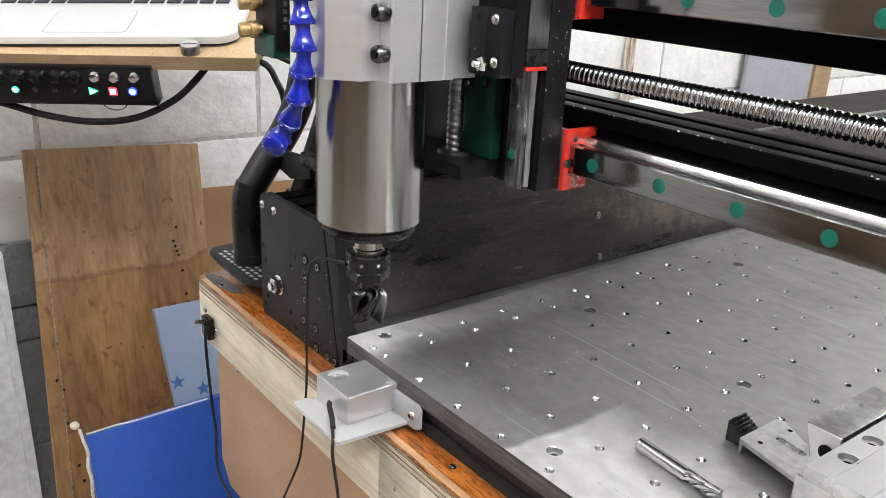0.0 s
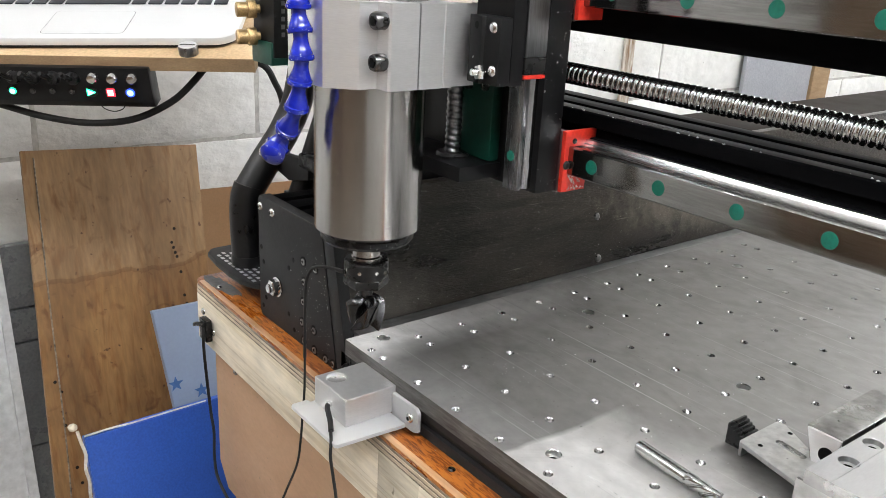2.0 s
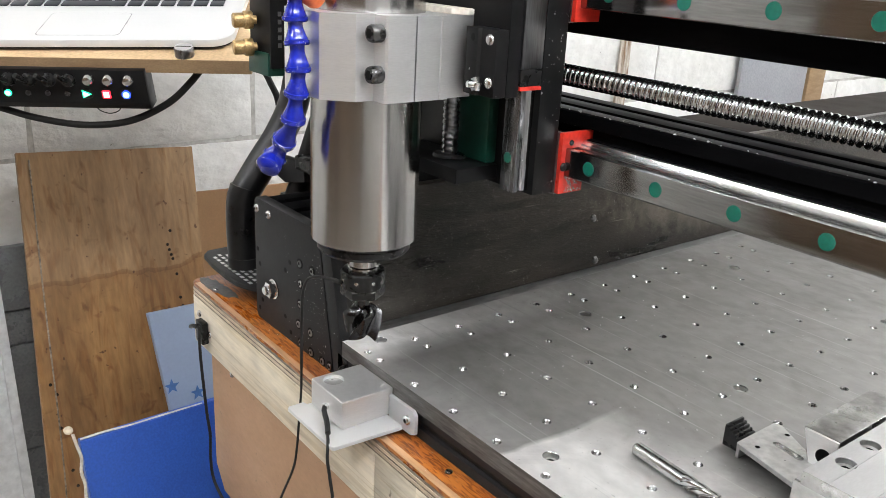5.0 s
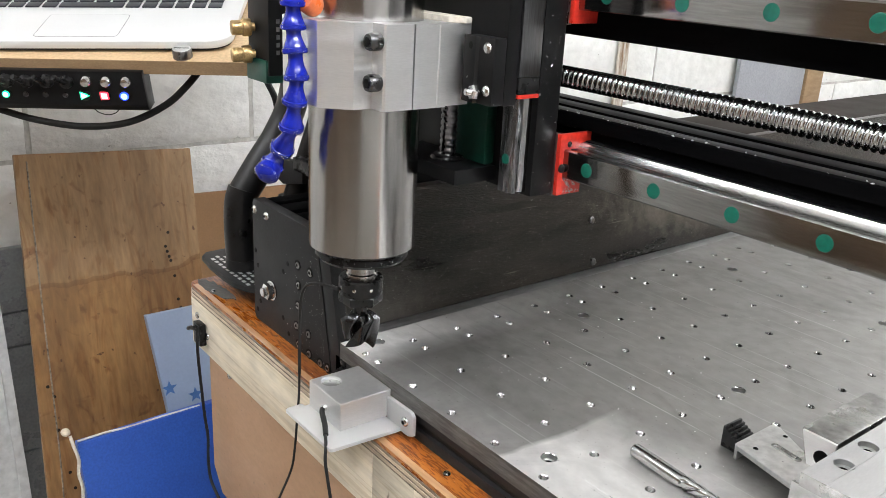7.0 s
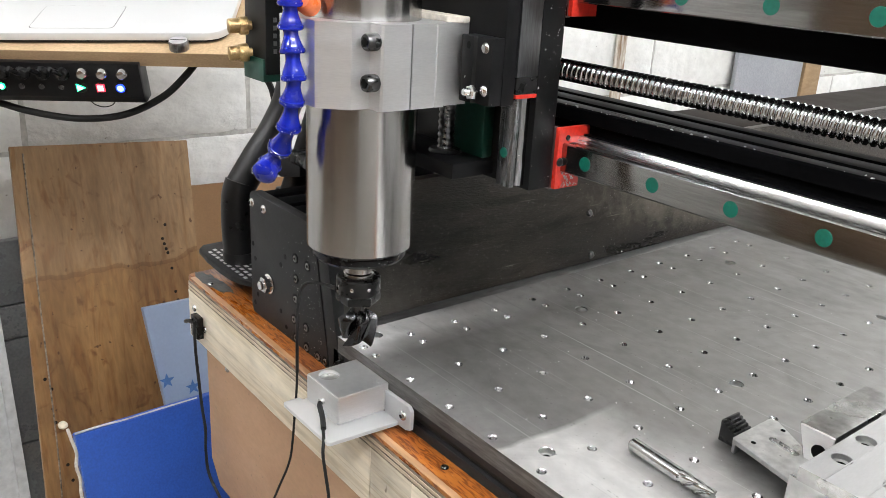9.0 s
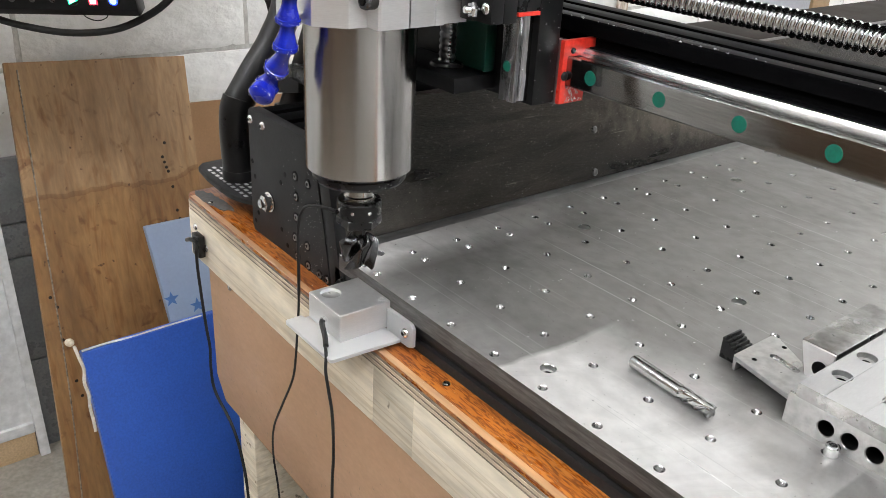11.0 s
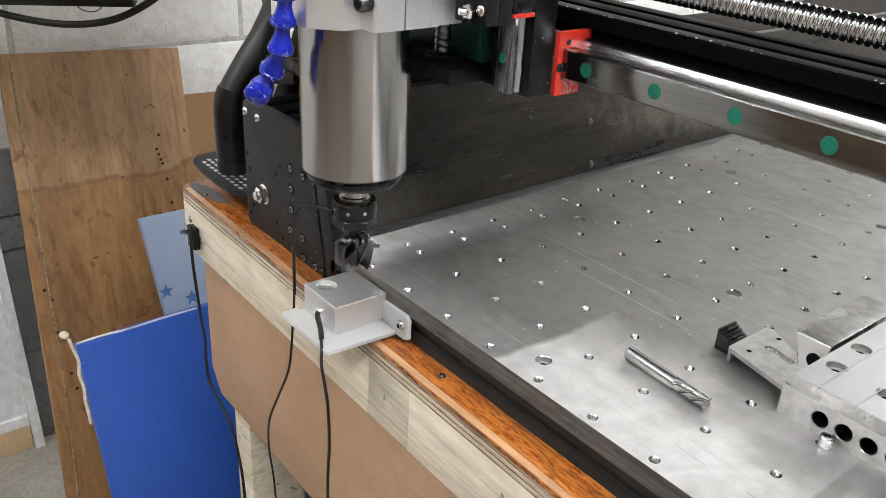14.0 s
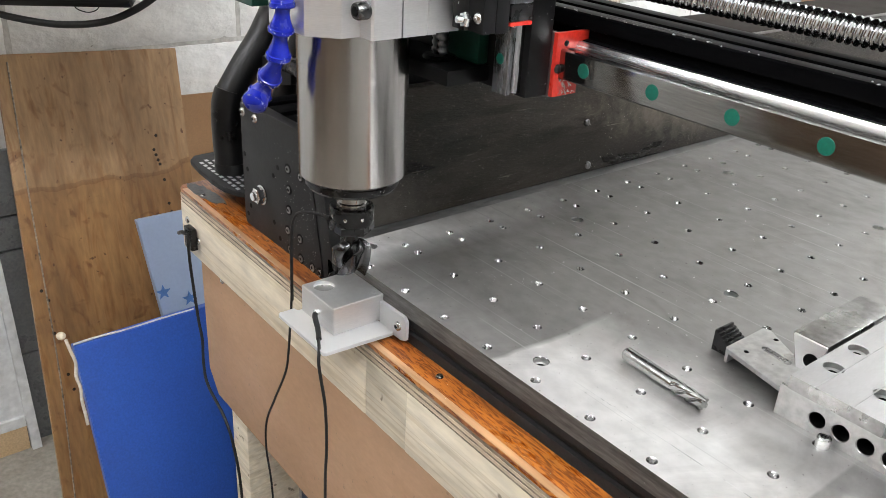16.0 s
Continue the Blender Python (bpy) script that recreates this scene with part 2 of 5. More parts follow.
PLY_BLACK = surf("dark_stained_ply", (0.018, 0.0145, 0.012), 0.65, 0, (0.028, 0.022, 0.018), 6, 0.7, bump=0.1, spec=0.08)
PLASTIC = surf("black_plastic", (0.005, 0.005, 0.0055), 0.36, 0, (0.015, 0.015, 0.016), 20, 0.5, bump=0.05, depth=0.0004, spec=0.3)
RUBBER = surf("black_cable_sheath", (0.012, 0.012, 0.012), 0.45, 0, (0.012, 0.012, 0.012), 60, 0.5, bump=0.05, depth=0.0003, spec=0.25)
RED = surf("red_seal_plastic", (0.62, 0.035, 0.02), 0.36, 0, (0.45, 0.02, 0.015), 60, 0.6, fine=300, bump=0.08, depth=0.0004)
CAP = surf("green_plastic_cap", (0.0, 0.11, 0.075), 0.4, 0, (0.0, 0.1, 0.07), 120, 0.7, fine=400, bump=0.05, depth=0.0003)
GREEN = surf("green_cast_housing", (0.004, 0.05, 0.033), 0.4, 0, (0.003, 0.035, 0.024), 22, 0.8, fine=220, bump=0.12, depth=0.0005)
HOSE = surf("blue_hose_plastic", (0.003, 0.012, 0.29), 0.2, 0, (0.003, 0.009, 0.24), 40, 0.6, fine=300, bump=0.03, depth=0.0003, coat=0.15,
            speck=(0.75, 0.78, 0.85), speck_scale=260, speck_at=0.73)
ORANGE_PL = surf("orange_plastic", (0.7, 0.16, 0.04), 0.35, 0, (0.5, 0.1, 0.03), 80, 0.6, bump=0.05, depth=0.0003)
BRASS = surf("brass", (0.6, 0.44, 0.23), 0.4, 1, (0.5, 0.33, 0.14), 90, 0.7, fine=900, bump=0.7, depth=0.0008)
VARNISH = surf("orange_varnished_wood", (0.52, 0.185, 0.03), 0.3, 0, (0.26, 0.075, 0.014), 22, 1.0, (0.3, 1.0, 1.0), 60, 0.2, 0.0005,
               coat=0.4, mottle=0.8)


figured(VARNISH, (60, 430, 300), 0.3, (0.4, 0.25, 0.15), 0.48, 0.57)
WORN = surf("worn_bare_edge", (0.5, 0.3, 0.17), 0.45, 0, (0.33, 0.16, 0.07), 60, 0.9, (0.1, 1, 1), 220, 0.2, 0.0004)
PLY_PALE = surf("pale_ply_layer", (0.62, 0.52, 0.4), 0.7, 0, (0.3, 0.23, 0.16), 26, 0.8, (0.25, 1, 1.5), 200, 0.3)
PLY_DARK = surf("grey_ply_layer", (0.34, 0.28, 0.22), 0.75, 0, (0.07, 0.06, 0.05), 90, 0.9, (0.3, 1, 1.5), 240, 0.4)
TIMBER = surf("grubby_pale_timber", (0.82, 0.75, 0.63), 0.62, 0, (0.66, 0.58, 0.45), 9, 0.9, (0.35, 1, 1.6), 70, 0.22, 0.0006,
              speck=(0.26, 0.22, 0.16), speck_scale=55, speck_at=0.7)
TIMBER_DARK = surf("weathered_timber", (0.66, 0.6, 0.49), 0.62, 0, (0.5, 0.45, 0.36), 13, 0.9, (0.35, 1, 1.6), 90, 0.22, 0.0006,
                   speck=(0.2, 0.17, 0.13), speck_scale=55, speck_at=0.68)
figured(TIMBER, (3, 30, 160), 0.0, (0.86, 0.83, 0.78), 0.5, 0.62, 1.0)
figured(TIMBER_DARK, (3, 30, 160), 0.0, (0.84, 0.81, 0.76), 0.5, 0.62, 1.0)
HARDBOARD = surf("brown_hardboard", (0.47, 0.30, 0.19), 0.6, 0, (0.38, 0.23, 0.135), 5, 0.8, (0.5, 1, 1), 260, 0.15, 0.0005, speck=(0.3, 0.2, 0.13), speck_scale=150, speck_at=0.7, mottle=0.3)
# A darker, more saturated brown than the hardboard above.
DARK_BOARD = surf("dark_brown_hardboard", (0.31, 0.175, 0.085), 0.5, 0, (0.24, 0.13, 0.06), 5, 0.8, (0.5, 1, 1), 260, 0.1, 0.0005, mottle=0.3)
OLD_PLY = surf("stained_old_plywood", (0.38, 0.235, 0.118), 0.5, 0, (0.225, 0.13, 0.06), 4.5, 0.95, (1, 2.2, 0.4), 60, 0.25, 0.0006,
               speck=(0.11, 0.05, 0.02), speck_scale=62, speck_at=0.71)


def water_line(m, level, second):
    """Darkens a sheet below a wandering tide mark left by damp."""
    t = m.node_tree
    add, link = t.nodes.new, t.links.new
    coord, apart, wander = add("ShaderNodeTexCoord"), add("ShaderNodeSeparateXYZ"), add("ShaderNodeTexNoise")
    wander.inputs["Scale"].default_value, wander.inputs["Detail"].default_value = 9, 8
    link(coord.outputs["Object"], apart.inputs[0])
    link(coord.outputs["Object"], wander.inputs["Vector"])
    shift = add("ShaderNodeMath")
    shift.operation, shift.inputs[1].default_value = "MULTIPLY_ADD", 0.06
    link(wander.outputs[0], shift.inputs[0])
    link(apart.outputs[2], shift.inputs[2])
    mask = add("ShaderNodeMapRange")
    mask.inputs[1].default_value, mask.inputs[2].default_value = level + 0.036, level + 0.026
    link(shift.outputs[0], mask.inputs[0])
    stain = add("ShaderNodeMix")
    stain.data_type, stain.blend_type = "RGBA", "MULTIPLY"
    stain.inputs[7].default_value = (*second, 1)
    base = t.nodes["Principled BSDF"].inputs["Base Color"]
    link(base.links[0].from_socket, stain.inputs[6])
    link(mask.outputs[0], stain.inputs[0])
    away, rim = add("ShaderNodeMath"), add("ShaderNodeMapRange")
    away.operation, away.inputs[1].default_value, away.inputs[2].default_value = "COMPARE", level + 0.029, 0.004
    link(shift.outputs[0], away.inputs[0])
    tide = add("ShaderNodeMix")
    tide.data_type, tide.blend_type = "RGBA", "MULTIPLY"
    tide.inputs[7].default_value = (0.66, 0.56, 0.45, 1)
    rim.inputs[4].default_value = 0.6
    link(away.outputs[0], rim.inputs[0])
    link(rim.outputs[0], tide.inputs[0])
    link(stain.outputs[2], tide.inputs[6])
    link(tide.outputs[2], base)


figured(OLD_PLY, (20, 34, 3.5), 0.0, (0.8, 0.7, 0.58), 0.5, 0.66, 2.0)
figured(OLD_PLY, (26, 26, 22), 0.0, (0.62, 0.5, 0.4), 0.6, 0.72, 1.0)
water_line(OLD_PLY, -0.276, (0.82, 0.71, 0.54))
MDF = surf("light_mdf", (0.62, 0.45, 0.27), 0.55, 0, (0.52, 0.36, 0.2), 9, 0.6, fine=240, bump=0.08, depth=0.0004)
MDF_EDGE = surf("cut_mdf_edge", (0.3, 0.2, 0.11), 0.7, 0, (0.22, 0.14, 0.075), 20, 0.7, (1, 1, 3), 300, 0.2)
BROWN_WALL = surf("brown_unseen_wall", (0.2, 0.135, 0.09), 0.7, 0, (0.13, 0.085, 0.055), 3, 0.7, (1, 1, 0.3), 60, 0.2)
WALLPAINT = surf("white_painted_block", (0.79, 0.79, 0.78), 0.5, 0, (0.66, 0.655, 0.64), 6, 0.8, (1, 0.8, 1.2), 40, 1.0, 0.005, speck=(0.25, 0.24, 0.22), speck_scale=70, speck_at=0.735, mottle=0.35)
MORTAR = surf("painted_mortar", (0.56, 0.55, 0.53), 0.8, 0, (0.36, 0.35, 0.33), 16, 0.8, fine=90, bump=0.5, depth=0.003)
PLASTER = surf("white_plaster", (0.78, 0.78, 0.77), 0.7, 0, (0.7, 0.7, 0.69), 3, 0.5, fine=60, bump=0.15, depth=0.001)
WHITE_BOARD = surf("white_painted_board", (0.74, 0.75, 0.76), 0.45, 0, (0.58, 0.59, 0.6), 5, 0.7, fine=60, bump=0.1)
TILE = surf("dark_grey_slate", (0.16, 0.165, 0.168), 0.3, 0, (0.10, 0.103, 0.106), 14, 0.7, bump=0.1)
CONCRETE = surf("dusty_concrete_floor", (0.36, 0.33, 0.29), 0.8, 0, (0.22, 0.2, 0.17), 7, 0.8, fine=110, bump=0.4, depth=0.002)
BLUE_BOARD = surf("blue_laminate", (0.028, 0.10, 0.46), 0.42, 0, (0.022, 0.075, 0.37), 4, 0.6, fine=300, bump=0.04, depth=0.0003,
                  speck=(0.5, 0.55, 0.7), speck_scale=60, speck_at=0.795)
PALE_BLUE = surf("pale_blue_laminate", (0.3, 0.37, 0.5), 0.45, 0, (0.25, 0.31, 0.44), 6, 0.6, bump=0.04, depth=0.0003, mottle=0.15)
STAR_BLUE = surf("mid_blue_print", (0.06, 0.16, 0.4), 0.45, 0, bump=0.02)
RAW_EDGE = surf("frayed_white_edging", (0.72, 0.68, 0.62), 0.7, 0, (0.5, 0.44, 0.36), 60, 0.8, fine=200, bump=0.4)
FROST = surf("frosted_clear_plastic", (0.9, 0.91, 0.92), 0.42, 0, (0.86, 0.87, 0.885), 20, 0.3, bump=0.02, depth=0.0003, transmit=0.68, mottle=0.05)
LAPTOP = surf("silver_white_laptop", (0.66, 0.665, 0.67), 0.4, 0.2, (0.68, 0.685, 0.69), 5, 0.4, fine=600, bump=0.02, depth=0.0002, mottle=0.1)
KEY = surf("dark_laptop_key", (0.02, 0.022, 0.03), 0.4, 0, bump=0.03, depth=0.0002)
GREY_PATCH = surf("flaking_grey_paint", (0.06, 0.063, 0.066), 0.55, 0, (0.13, 0.125, 0.12), 90, 0.8, fine=240, bump=0.6)
GREY_BOARD = surf("grey_sheet", (0.3, 0.31, 0.34), 0.5, 0, (0.25, 0.26, 0.29), 4, 0.5, bump=0.05)
SWARF = surf("bright_swarf", (0.85, 0.85, 0.85), 0.3, 0.6, (0.6, 0.6, 0.6), 60, 0.5, bump=0.0)
RUSTY = surf("rust_streaked_paint", (0.6, 0.56, 0.5), 0.7, 0, (0.2, 0.11, 0.055), 22, 1.0, (1, 3, 0.5), 120, 0.4, 0.002)
# Near-black colour standing in for the shade inside holes and sockets.
BORE_SHADE = surf("bore_shade", (0.003, 0.003, 0.003), 0.6, 0, (0.0015, 0.0015, 0.0015), 60, 0.5, bump=0.0, spec=0.1)
HOT_GREEN, HOT_RED, HOT_BLUE = glow("pale_green_led", (0.5, 1.0, 0.8), 2.2), glow("pale_red_led", (1.0, 0.5, 0.52), 2.2), glow("pale_blue_led", (0.3, 0.5, 1.0), 2.5)
TUBE = glow("lit_tube", (0.966, 0.98, 0.992), TUBE_GLOW)
LED_GREEN, LED_RED, LED_BLUE = glow("green_led", (0.02, 0.9, 0.38), 2.2), glow("red_led", (1.0, 0.03, 0.06), 2.4), glow("blue_led", (0.02, 0.06, 1.0), 3.0)


# ---- mesh helpers ----
def link_mesh(name, bm, material, parent=None, label="", smooth=35):
    bmesh.ops.recalc_face_normals(bm, faces=bm.faces)
    me = bpy.data.meshes.new(name)
    bm.to_mesh(me)
    bm.free()
    for m in material if isinstance(material, (list, tuple)) else (material,):
        me.materials.append(m)
    if smooth:
        me.shade_smooth()
        me.set_sharp_from_angle(angle=radians(smooth))
    ob = new(name, me)
    ob.parent = parent
    return tagged(ob, label) if label else ob


def part(name, bm, material, parent, label="", smooth=35):
    return link_mesh(name, bm, material, parent, label, smooth)


def thing(name, label, category, group="", at=None):
    ob = new(name)
    ob.empty_display_size = 0.02
    if at is not None:
        ob.matrix_basis = at
    return tagged(ob, label, category, group)


def structure(name, bm, material, label, category):
    return tagged(link_mesh(name, bm, material), label, category, kind="structure")


def bx(lo, hi, bevel=0.0006, bm=None, segments=2):
    """A box with bevelled edges."""
    bm = bm or bmesh.new()
    made = bmesh.ops.create_cube(bm, size=1)["verts"]
    for v in made:
        v.co = Vector([lo[i] if v.co[i] < 0 else hi[i] for i in range(3)])
    if bevel:
        edges = list({e for v in made for e in v.link_edges})
        bmesh.ops.bevel(bm, geom=edges, offset=bevel, segments=segments, affect="EDGES", profile=0.6)
    return bm


def prism(points, low, high, axis="z", bevel=0.0, bm=None):
    """A flat outline swept between two values of an axis. Outline: xy for z, yz for x, xz for y."""
    bm = bm or bmesh.new()
    put = {"z": lambda a, b, c: (a, b, c), "x": lambda a, b, c: (c, a, b), "y": lambda a, b, c: (a, c, b)}[axis]
    rows = [[bm.verts.new(put(a, b, c)) for a, b in points] for c in (low, high)]
    n = len(points)
    faces = [bm.faces.new(rows[0]), bm.faces.new(rows[1][::-1])]
    faces += [bm.faces.new((rows[0][i], rows[1][i], rows[1][(i + 1) % n], rows[0][(i + 1) % n])) for i in range(n)]
    bmesh.ops.recalc_face_normals(bm, faces=faces)
    if bevel:
        edges = list({e for f in faces for e in f.edges})
        bmesh.ops.bevel(bm, geom=edges, offset=bevel, segments=2, affect="EDGES", profile=0.6)
    return bm


def lathe(profile, at=(0, 0, 0), way=(0, 0, 1), seg=32, bm=None):
    """A turned shape: (radius, distance along way) pairs."""
    bm = bm or bmesh.new()
    turn = Vector((0, 0, 1)).rotation_difference(Vector(way).normalized()).to_matrix()
    rings = []
    for r, h in profile:
        if r < 1e-6:
            rings.append([bm.verts.new(Vector(at) + turn @ Vector((0, 0, h)))])
        else:
            rings.append([bm.verts.new(Vector(at) + turn @ Vector((r * math.cos(a), r * math.sin(a), h)))
                          for a in (2 * math.pi * i / seg for i in range(seg))])
    for a, b in zip(rings, rings[1:]):
        for i in range(seg):
            j = (i + 1) % seg
            if len(a) == 1 and len(b) > 1:
                bm.faces.new((a[0], b[i], b[j]))
            elif len(b) == 1 and len(a) > 1:
                bm.faces.new((a[i], a[j], b[0]))
            elif len(a) > 1:
                bm.faces.new((a[i], a[j], b[j], b[i]))
    for ring in (rings[0], rings[-1]):
        if len(ring) > 1:
            bm.faces.new(ring)
    return bm


def smooth_path(points, steps=8):
    """Points of a smooth line through the given ones."""
    p = [Vector(q) for q in points]
    p = [2 * p[0] - p[1], *p, 2 * p[-1] - p[-2]]
    out = []
    for a, b, c, d in zip(p, p[1:], p[2:], p[3:]):
        for k in range(steps):
            t = k / steps
            out.append(0.5 * (2 * b + (c - a) * t + (2 * a - 5 * b + 4 * c - d) * t * t + (3 * b - a - 3 * c + d) * t ** 3))
    return out + [p[-2]]


def tube(points, r, seg=12, steps=8, bm=None):
    """A round cable along a smooth line."""
    bm = bm or bmesh.new()
    line = smooth_path(points, steps) if steps > 1 else [Vector(q) for q in points]
    rings, side = [], None
    for i, q in enumerate(line):
        way = (line[min(i + 1, len(line) - 1)] - line[max(i - 1, 0)]).normalized()
        side = (way.orthogonal() if side is None else side - way * side.dot(way)).normalized()
        other = way.cross(side)
        rings.append([bm.verts.new(q + r * (math.cos(a) * side + math.sin(a) * other)) for a in (2 * math.pi * k / seg for k in range(seg))])
    for a, b in zip(rings, rings[1:]):
        for i in range(seg):
            bm.faces.new((a[i], a[(i + 1) % seg], b[(i + 1) % seg], b[i]))
    bm.faces.new(rings[0])
    bm.faces.new(rings[-1])
    return bm


def cap_screw(at, way, r=0.0035, h=0.0035, bm=None, sunk=0.55, seg=20):
    """A socket head with a six-sided recess."""
    bm = lathe([(r * 0.92, 0), (r, h * 0.12), (r, h * 0.82), (r * 0.86, h)], at, way, seg, bm)
    way = Vector(way).normalized()
    top = Vector(at) + way * h * 1.005
    return lathe([(r * 0.52, 0), (r * 0.44, -h * sunk), (0, -h * sunk)], top, way, 6, bm)


def button_screw(at, way, r=0.003, bm=None):
    """A domed head with a socket."""
    bm = lathe([(r, 0), (r * 0.95, r * 0.25), (r * 0.7, r * 0.5), (r * 0.42, r * 0.6)], at, way, 18, bm)
    return bm


def socket(at, way, r, bm=None):
    """A flat six-sided disc in place of a screw head's hole, mostly coloured as its shade."""
    return lathe([(r, 0), (0, 0.0001)], at, way, 6, bm)


def circle(x, y, r, n=24):
    return [(x + r * math.cos(a), y + r * math.sin(a)) for a in (2 * math.pi * k / n for k in range(n))]


def drilled(outline, holes, low, high, put=lambda a, b, c: (a, b, c), flank=0):
    """An outline swept from high to low, with holes sunk into its high face: each an outline and its steps (scale, depth, material)."""
    bm = bmesh.new()
    down = 1 if low > high else -1

    def ring(points, c):
        return [bm.verts.new(put(a, b, c)) for a, b in points]

    def around(vs):
        return [bm.edges.new((vs[i], vs[(i + 1) % len(vs)])) for i in range(len(vs))]

    def wall(a, b, index):
        for i in range(len(a)):
            j = (i + 1) % len(a)
            bm.faces.new((a[i], a[j], b[j], b[i])).material_index = index

    rim = ring(outline, high)
    edges, sunk = around(rim), []
    for points, steps in holes:
        mouth = ring(points, high)
        edges += around(mouth)
        sunk.append((points, steps, mouth))
    bmesh.ops.triangle_fill(bm, edges=edges, use_beauty=True, use_dissolve=False)
    for points, steps, mouth in sunk:
        cx, cy = sum(p[0] for p in points) / len(points), sum(p[1] for p in points) / len(points)
        for scale, depth, index in steps:
            nxt = ring([(cx + (a - cx) * scale, cy + (b - cy) * scale) for a, b in points], high + down * depth)
            wall(mouth, nxt, index)
            mouth = nxt
        bm.faces.new(mouth).material_index = steps[-1][2]
    foot = ring(outline, low)
    wall(rim, foot, flank)
    bm.faces.new(foot)
    return bm


def specks(name, count, place, size, label, seed, material=SWARF, parent=None):
    """Loose metal chips: many tiny flat slivers in one mesh."""
    rng = random.Random(seed)
    verts, faces = [], []
    for _ in range(count):
        p, normal = place(rng)
        n = Vector(normal).normalized()
        a = n.orthogonal().normalized()
        a.rotate(Matrix.Rotation(rng.random() * 6.28, 3, n))
        b = n.cross(a)
        s = size * (0.4 + rng.random() ** 3 * 1.6)
        k = len(verts)
        p = Vector(p)
        verts += [p + a * s, p - a * s * 0.6 + b * s * 0.5, p - a * s * 0.4 - b * s * 0.6, p + n * s * (0.3 + 0.5 * rng.random())]
        faces += [(k, k + 1, k + 3), (k + 1, k + 2, k + 3), (k + 2, k, k + 3), (k, k + 2, k + 1)]
    me = bpy.data.meshes.new(name)
    me.from_pydata(verts, [], faces)
    me.materials.append(material)
    ob = new(name, me)
    if parent:
        ob.parent = parent
        return tagged(ob, label, kind="stuff")
    return tagged(ob, label, "metal chips", kind="stuff")


# ---- room ----
FLOOR, CEIL, WALL_X = -0.88, 1.5, -1.2
structure("floor", bx((WALL_X - 0.1, -2.4, FLOOR - 0.05), (2.9, 4.0, FLOOR), 0), CONCRETE, "dusty bare concrete workshop floor", "floor")
# The ceiling and the next three walls are unseen; they close the room.
structure("ceiling", bx((WALL_X - 0.1, -2.4, CEIL), (2.9, 4.0, CEIL + 0.05), 0), PLASTER, "plain white workshop ceiling", "ceiling")
structure("wall_east", bx((2.8, -2.3, FLOOR), (2.9, 3.9, CEIL), 0), PLASTER, "plain white workshop wall", "wall")
# Brown so that it tints and darkens what the steel reflects.
structure("wall_south", bx((WALL_X, -2.4, FLOOR), (2.9, -2.3, CEIL), 0), BROWN_WALL, "unseen brown wall added to darken the metal's reflections", "wall")
structure("wall_north", bx((WALL_X, 3.9, FLOOR), (2.9, 4.0, CEIL), 0), PLASTER, "plain white workshop wall", "wall")
wall_west = structure("wall_west", bx((WALL_X - 0.1, -2.3, FLOOR), (WALL_X - 0.008, 3.9, CEIL), 0), MORTAR,
                      "white-painted concrete block wall with rough joints", "wall")


def block_mesh(seed, length):
    """One painted concrete block: a rough front and worn, rounded arrises."""
    rng = random.Random(seed)
    bm = bmesh.new()
    nu, nv, h = 14, 8, 0.215
    off = Vector((rng.random() * 50, rng.random() * 50, 0))
    grid = []
    for j in range(nv + 1):
        row = []
        for i in range(nu + 1):
            y, z = length * i / nu, h * j / nv
            edge = min(i, nu - i, j, nv - j)
            x = 0.0018 * noise.noise(Vector((y * 16, z * 16, 0)) + off) + 0.0012 * noise.noise(Vector((y * 60, z * 60, 3)) + off)
            x -= 0.007 if edge == 0 else 0.0
            wob = 0.003 * noise.noise(Vector((y * 25, z * 25, 9)) + off) if edge == 0 else 0
            row.append(bm.verts.new((x, y + (wob if i in (0, nu) else 0), z + (wob if j in (0, nv) else 0))))
        grid.append(row)
    for j in range(nv):
        for i in range(nu):
            bm.faces.new((grid[j][i], grid[j][i + 1], grid[j + 1][i + 1], grid[j + 1][i]))
    rim = [grid[0][i] for i in range(nu + 1)] + [grid[j][nu] for j in range(1, nv + 1)]
    rim += [grid[nv][i] for i in range(nu - 1, -1, -1)] + [grid[j][0] for j in range(nv - 1, 0, -1)]
    back = [bm.verts.new((-0.02, v.co.y, v.co.z)) for v in rim]
    for i in range(len(rim)):
        j = (i + 1) % len(rim)
        bm.faces.new((rim[j], rim[i], back[i], back[j]))
    bmesh.ops.recalc_face_normals(bm, faces=bm.faces)
    me = bpy.data.meshes.new("block")
    bm.to_mesh(me)
    bm.free()
    me.materials.append(WALLPAINT)
    me.shade_smooth()
    me.set_sharp_from_angle(angle=radians(50))
    return me


# Unseen tubes, placed to light the bench, the metal and the west wall.
for a, b, thick in TUBES:
    light = thing("added_tube_light", "added lit tube on a white batten, out of view", "ceiling light", "ceiling lights")
    a, b = Vector(a), Vector(b)
    part("tube", lathe([(thick, 0), (thick, (b - a).length)], a, (b - a).normalized(), 20), TUBE, light)
    batten = bx((-0.03, -0.75, 0.034), (0.03, 0.75, 0.1), 0.002)
    bmesh.ops.transform(batten, matrix=Matrix.Translation((a + b) / 2) @ Vector((0, 1, 0)).rotation_difference((b - a).normalized()).to_matrix().to_4x4(), verts=batten.verts)
    part("batten", batten, WHITE_BOARD, light)


# ---- workbench: ply top, apron boards, skirt panel, legs ----
BT = -0.042
bench = thing("workbench", "wooden workbench with orange varnished ply top and pale timber apron", "workbench", at=pose(0, -0.0297, 0, 0, 0, -0.68))


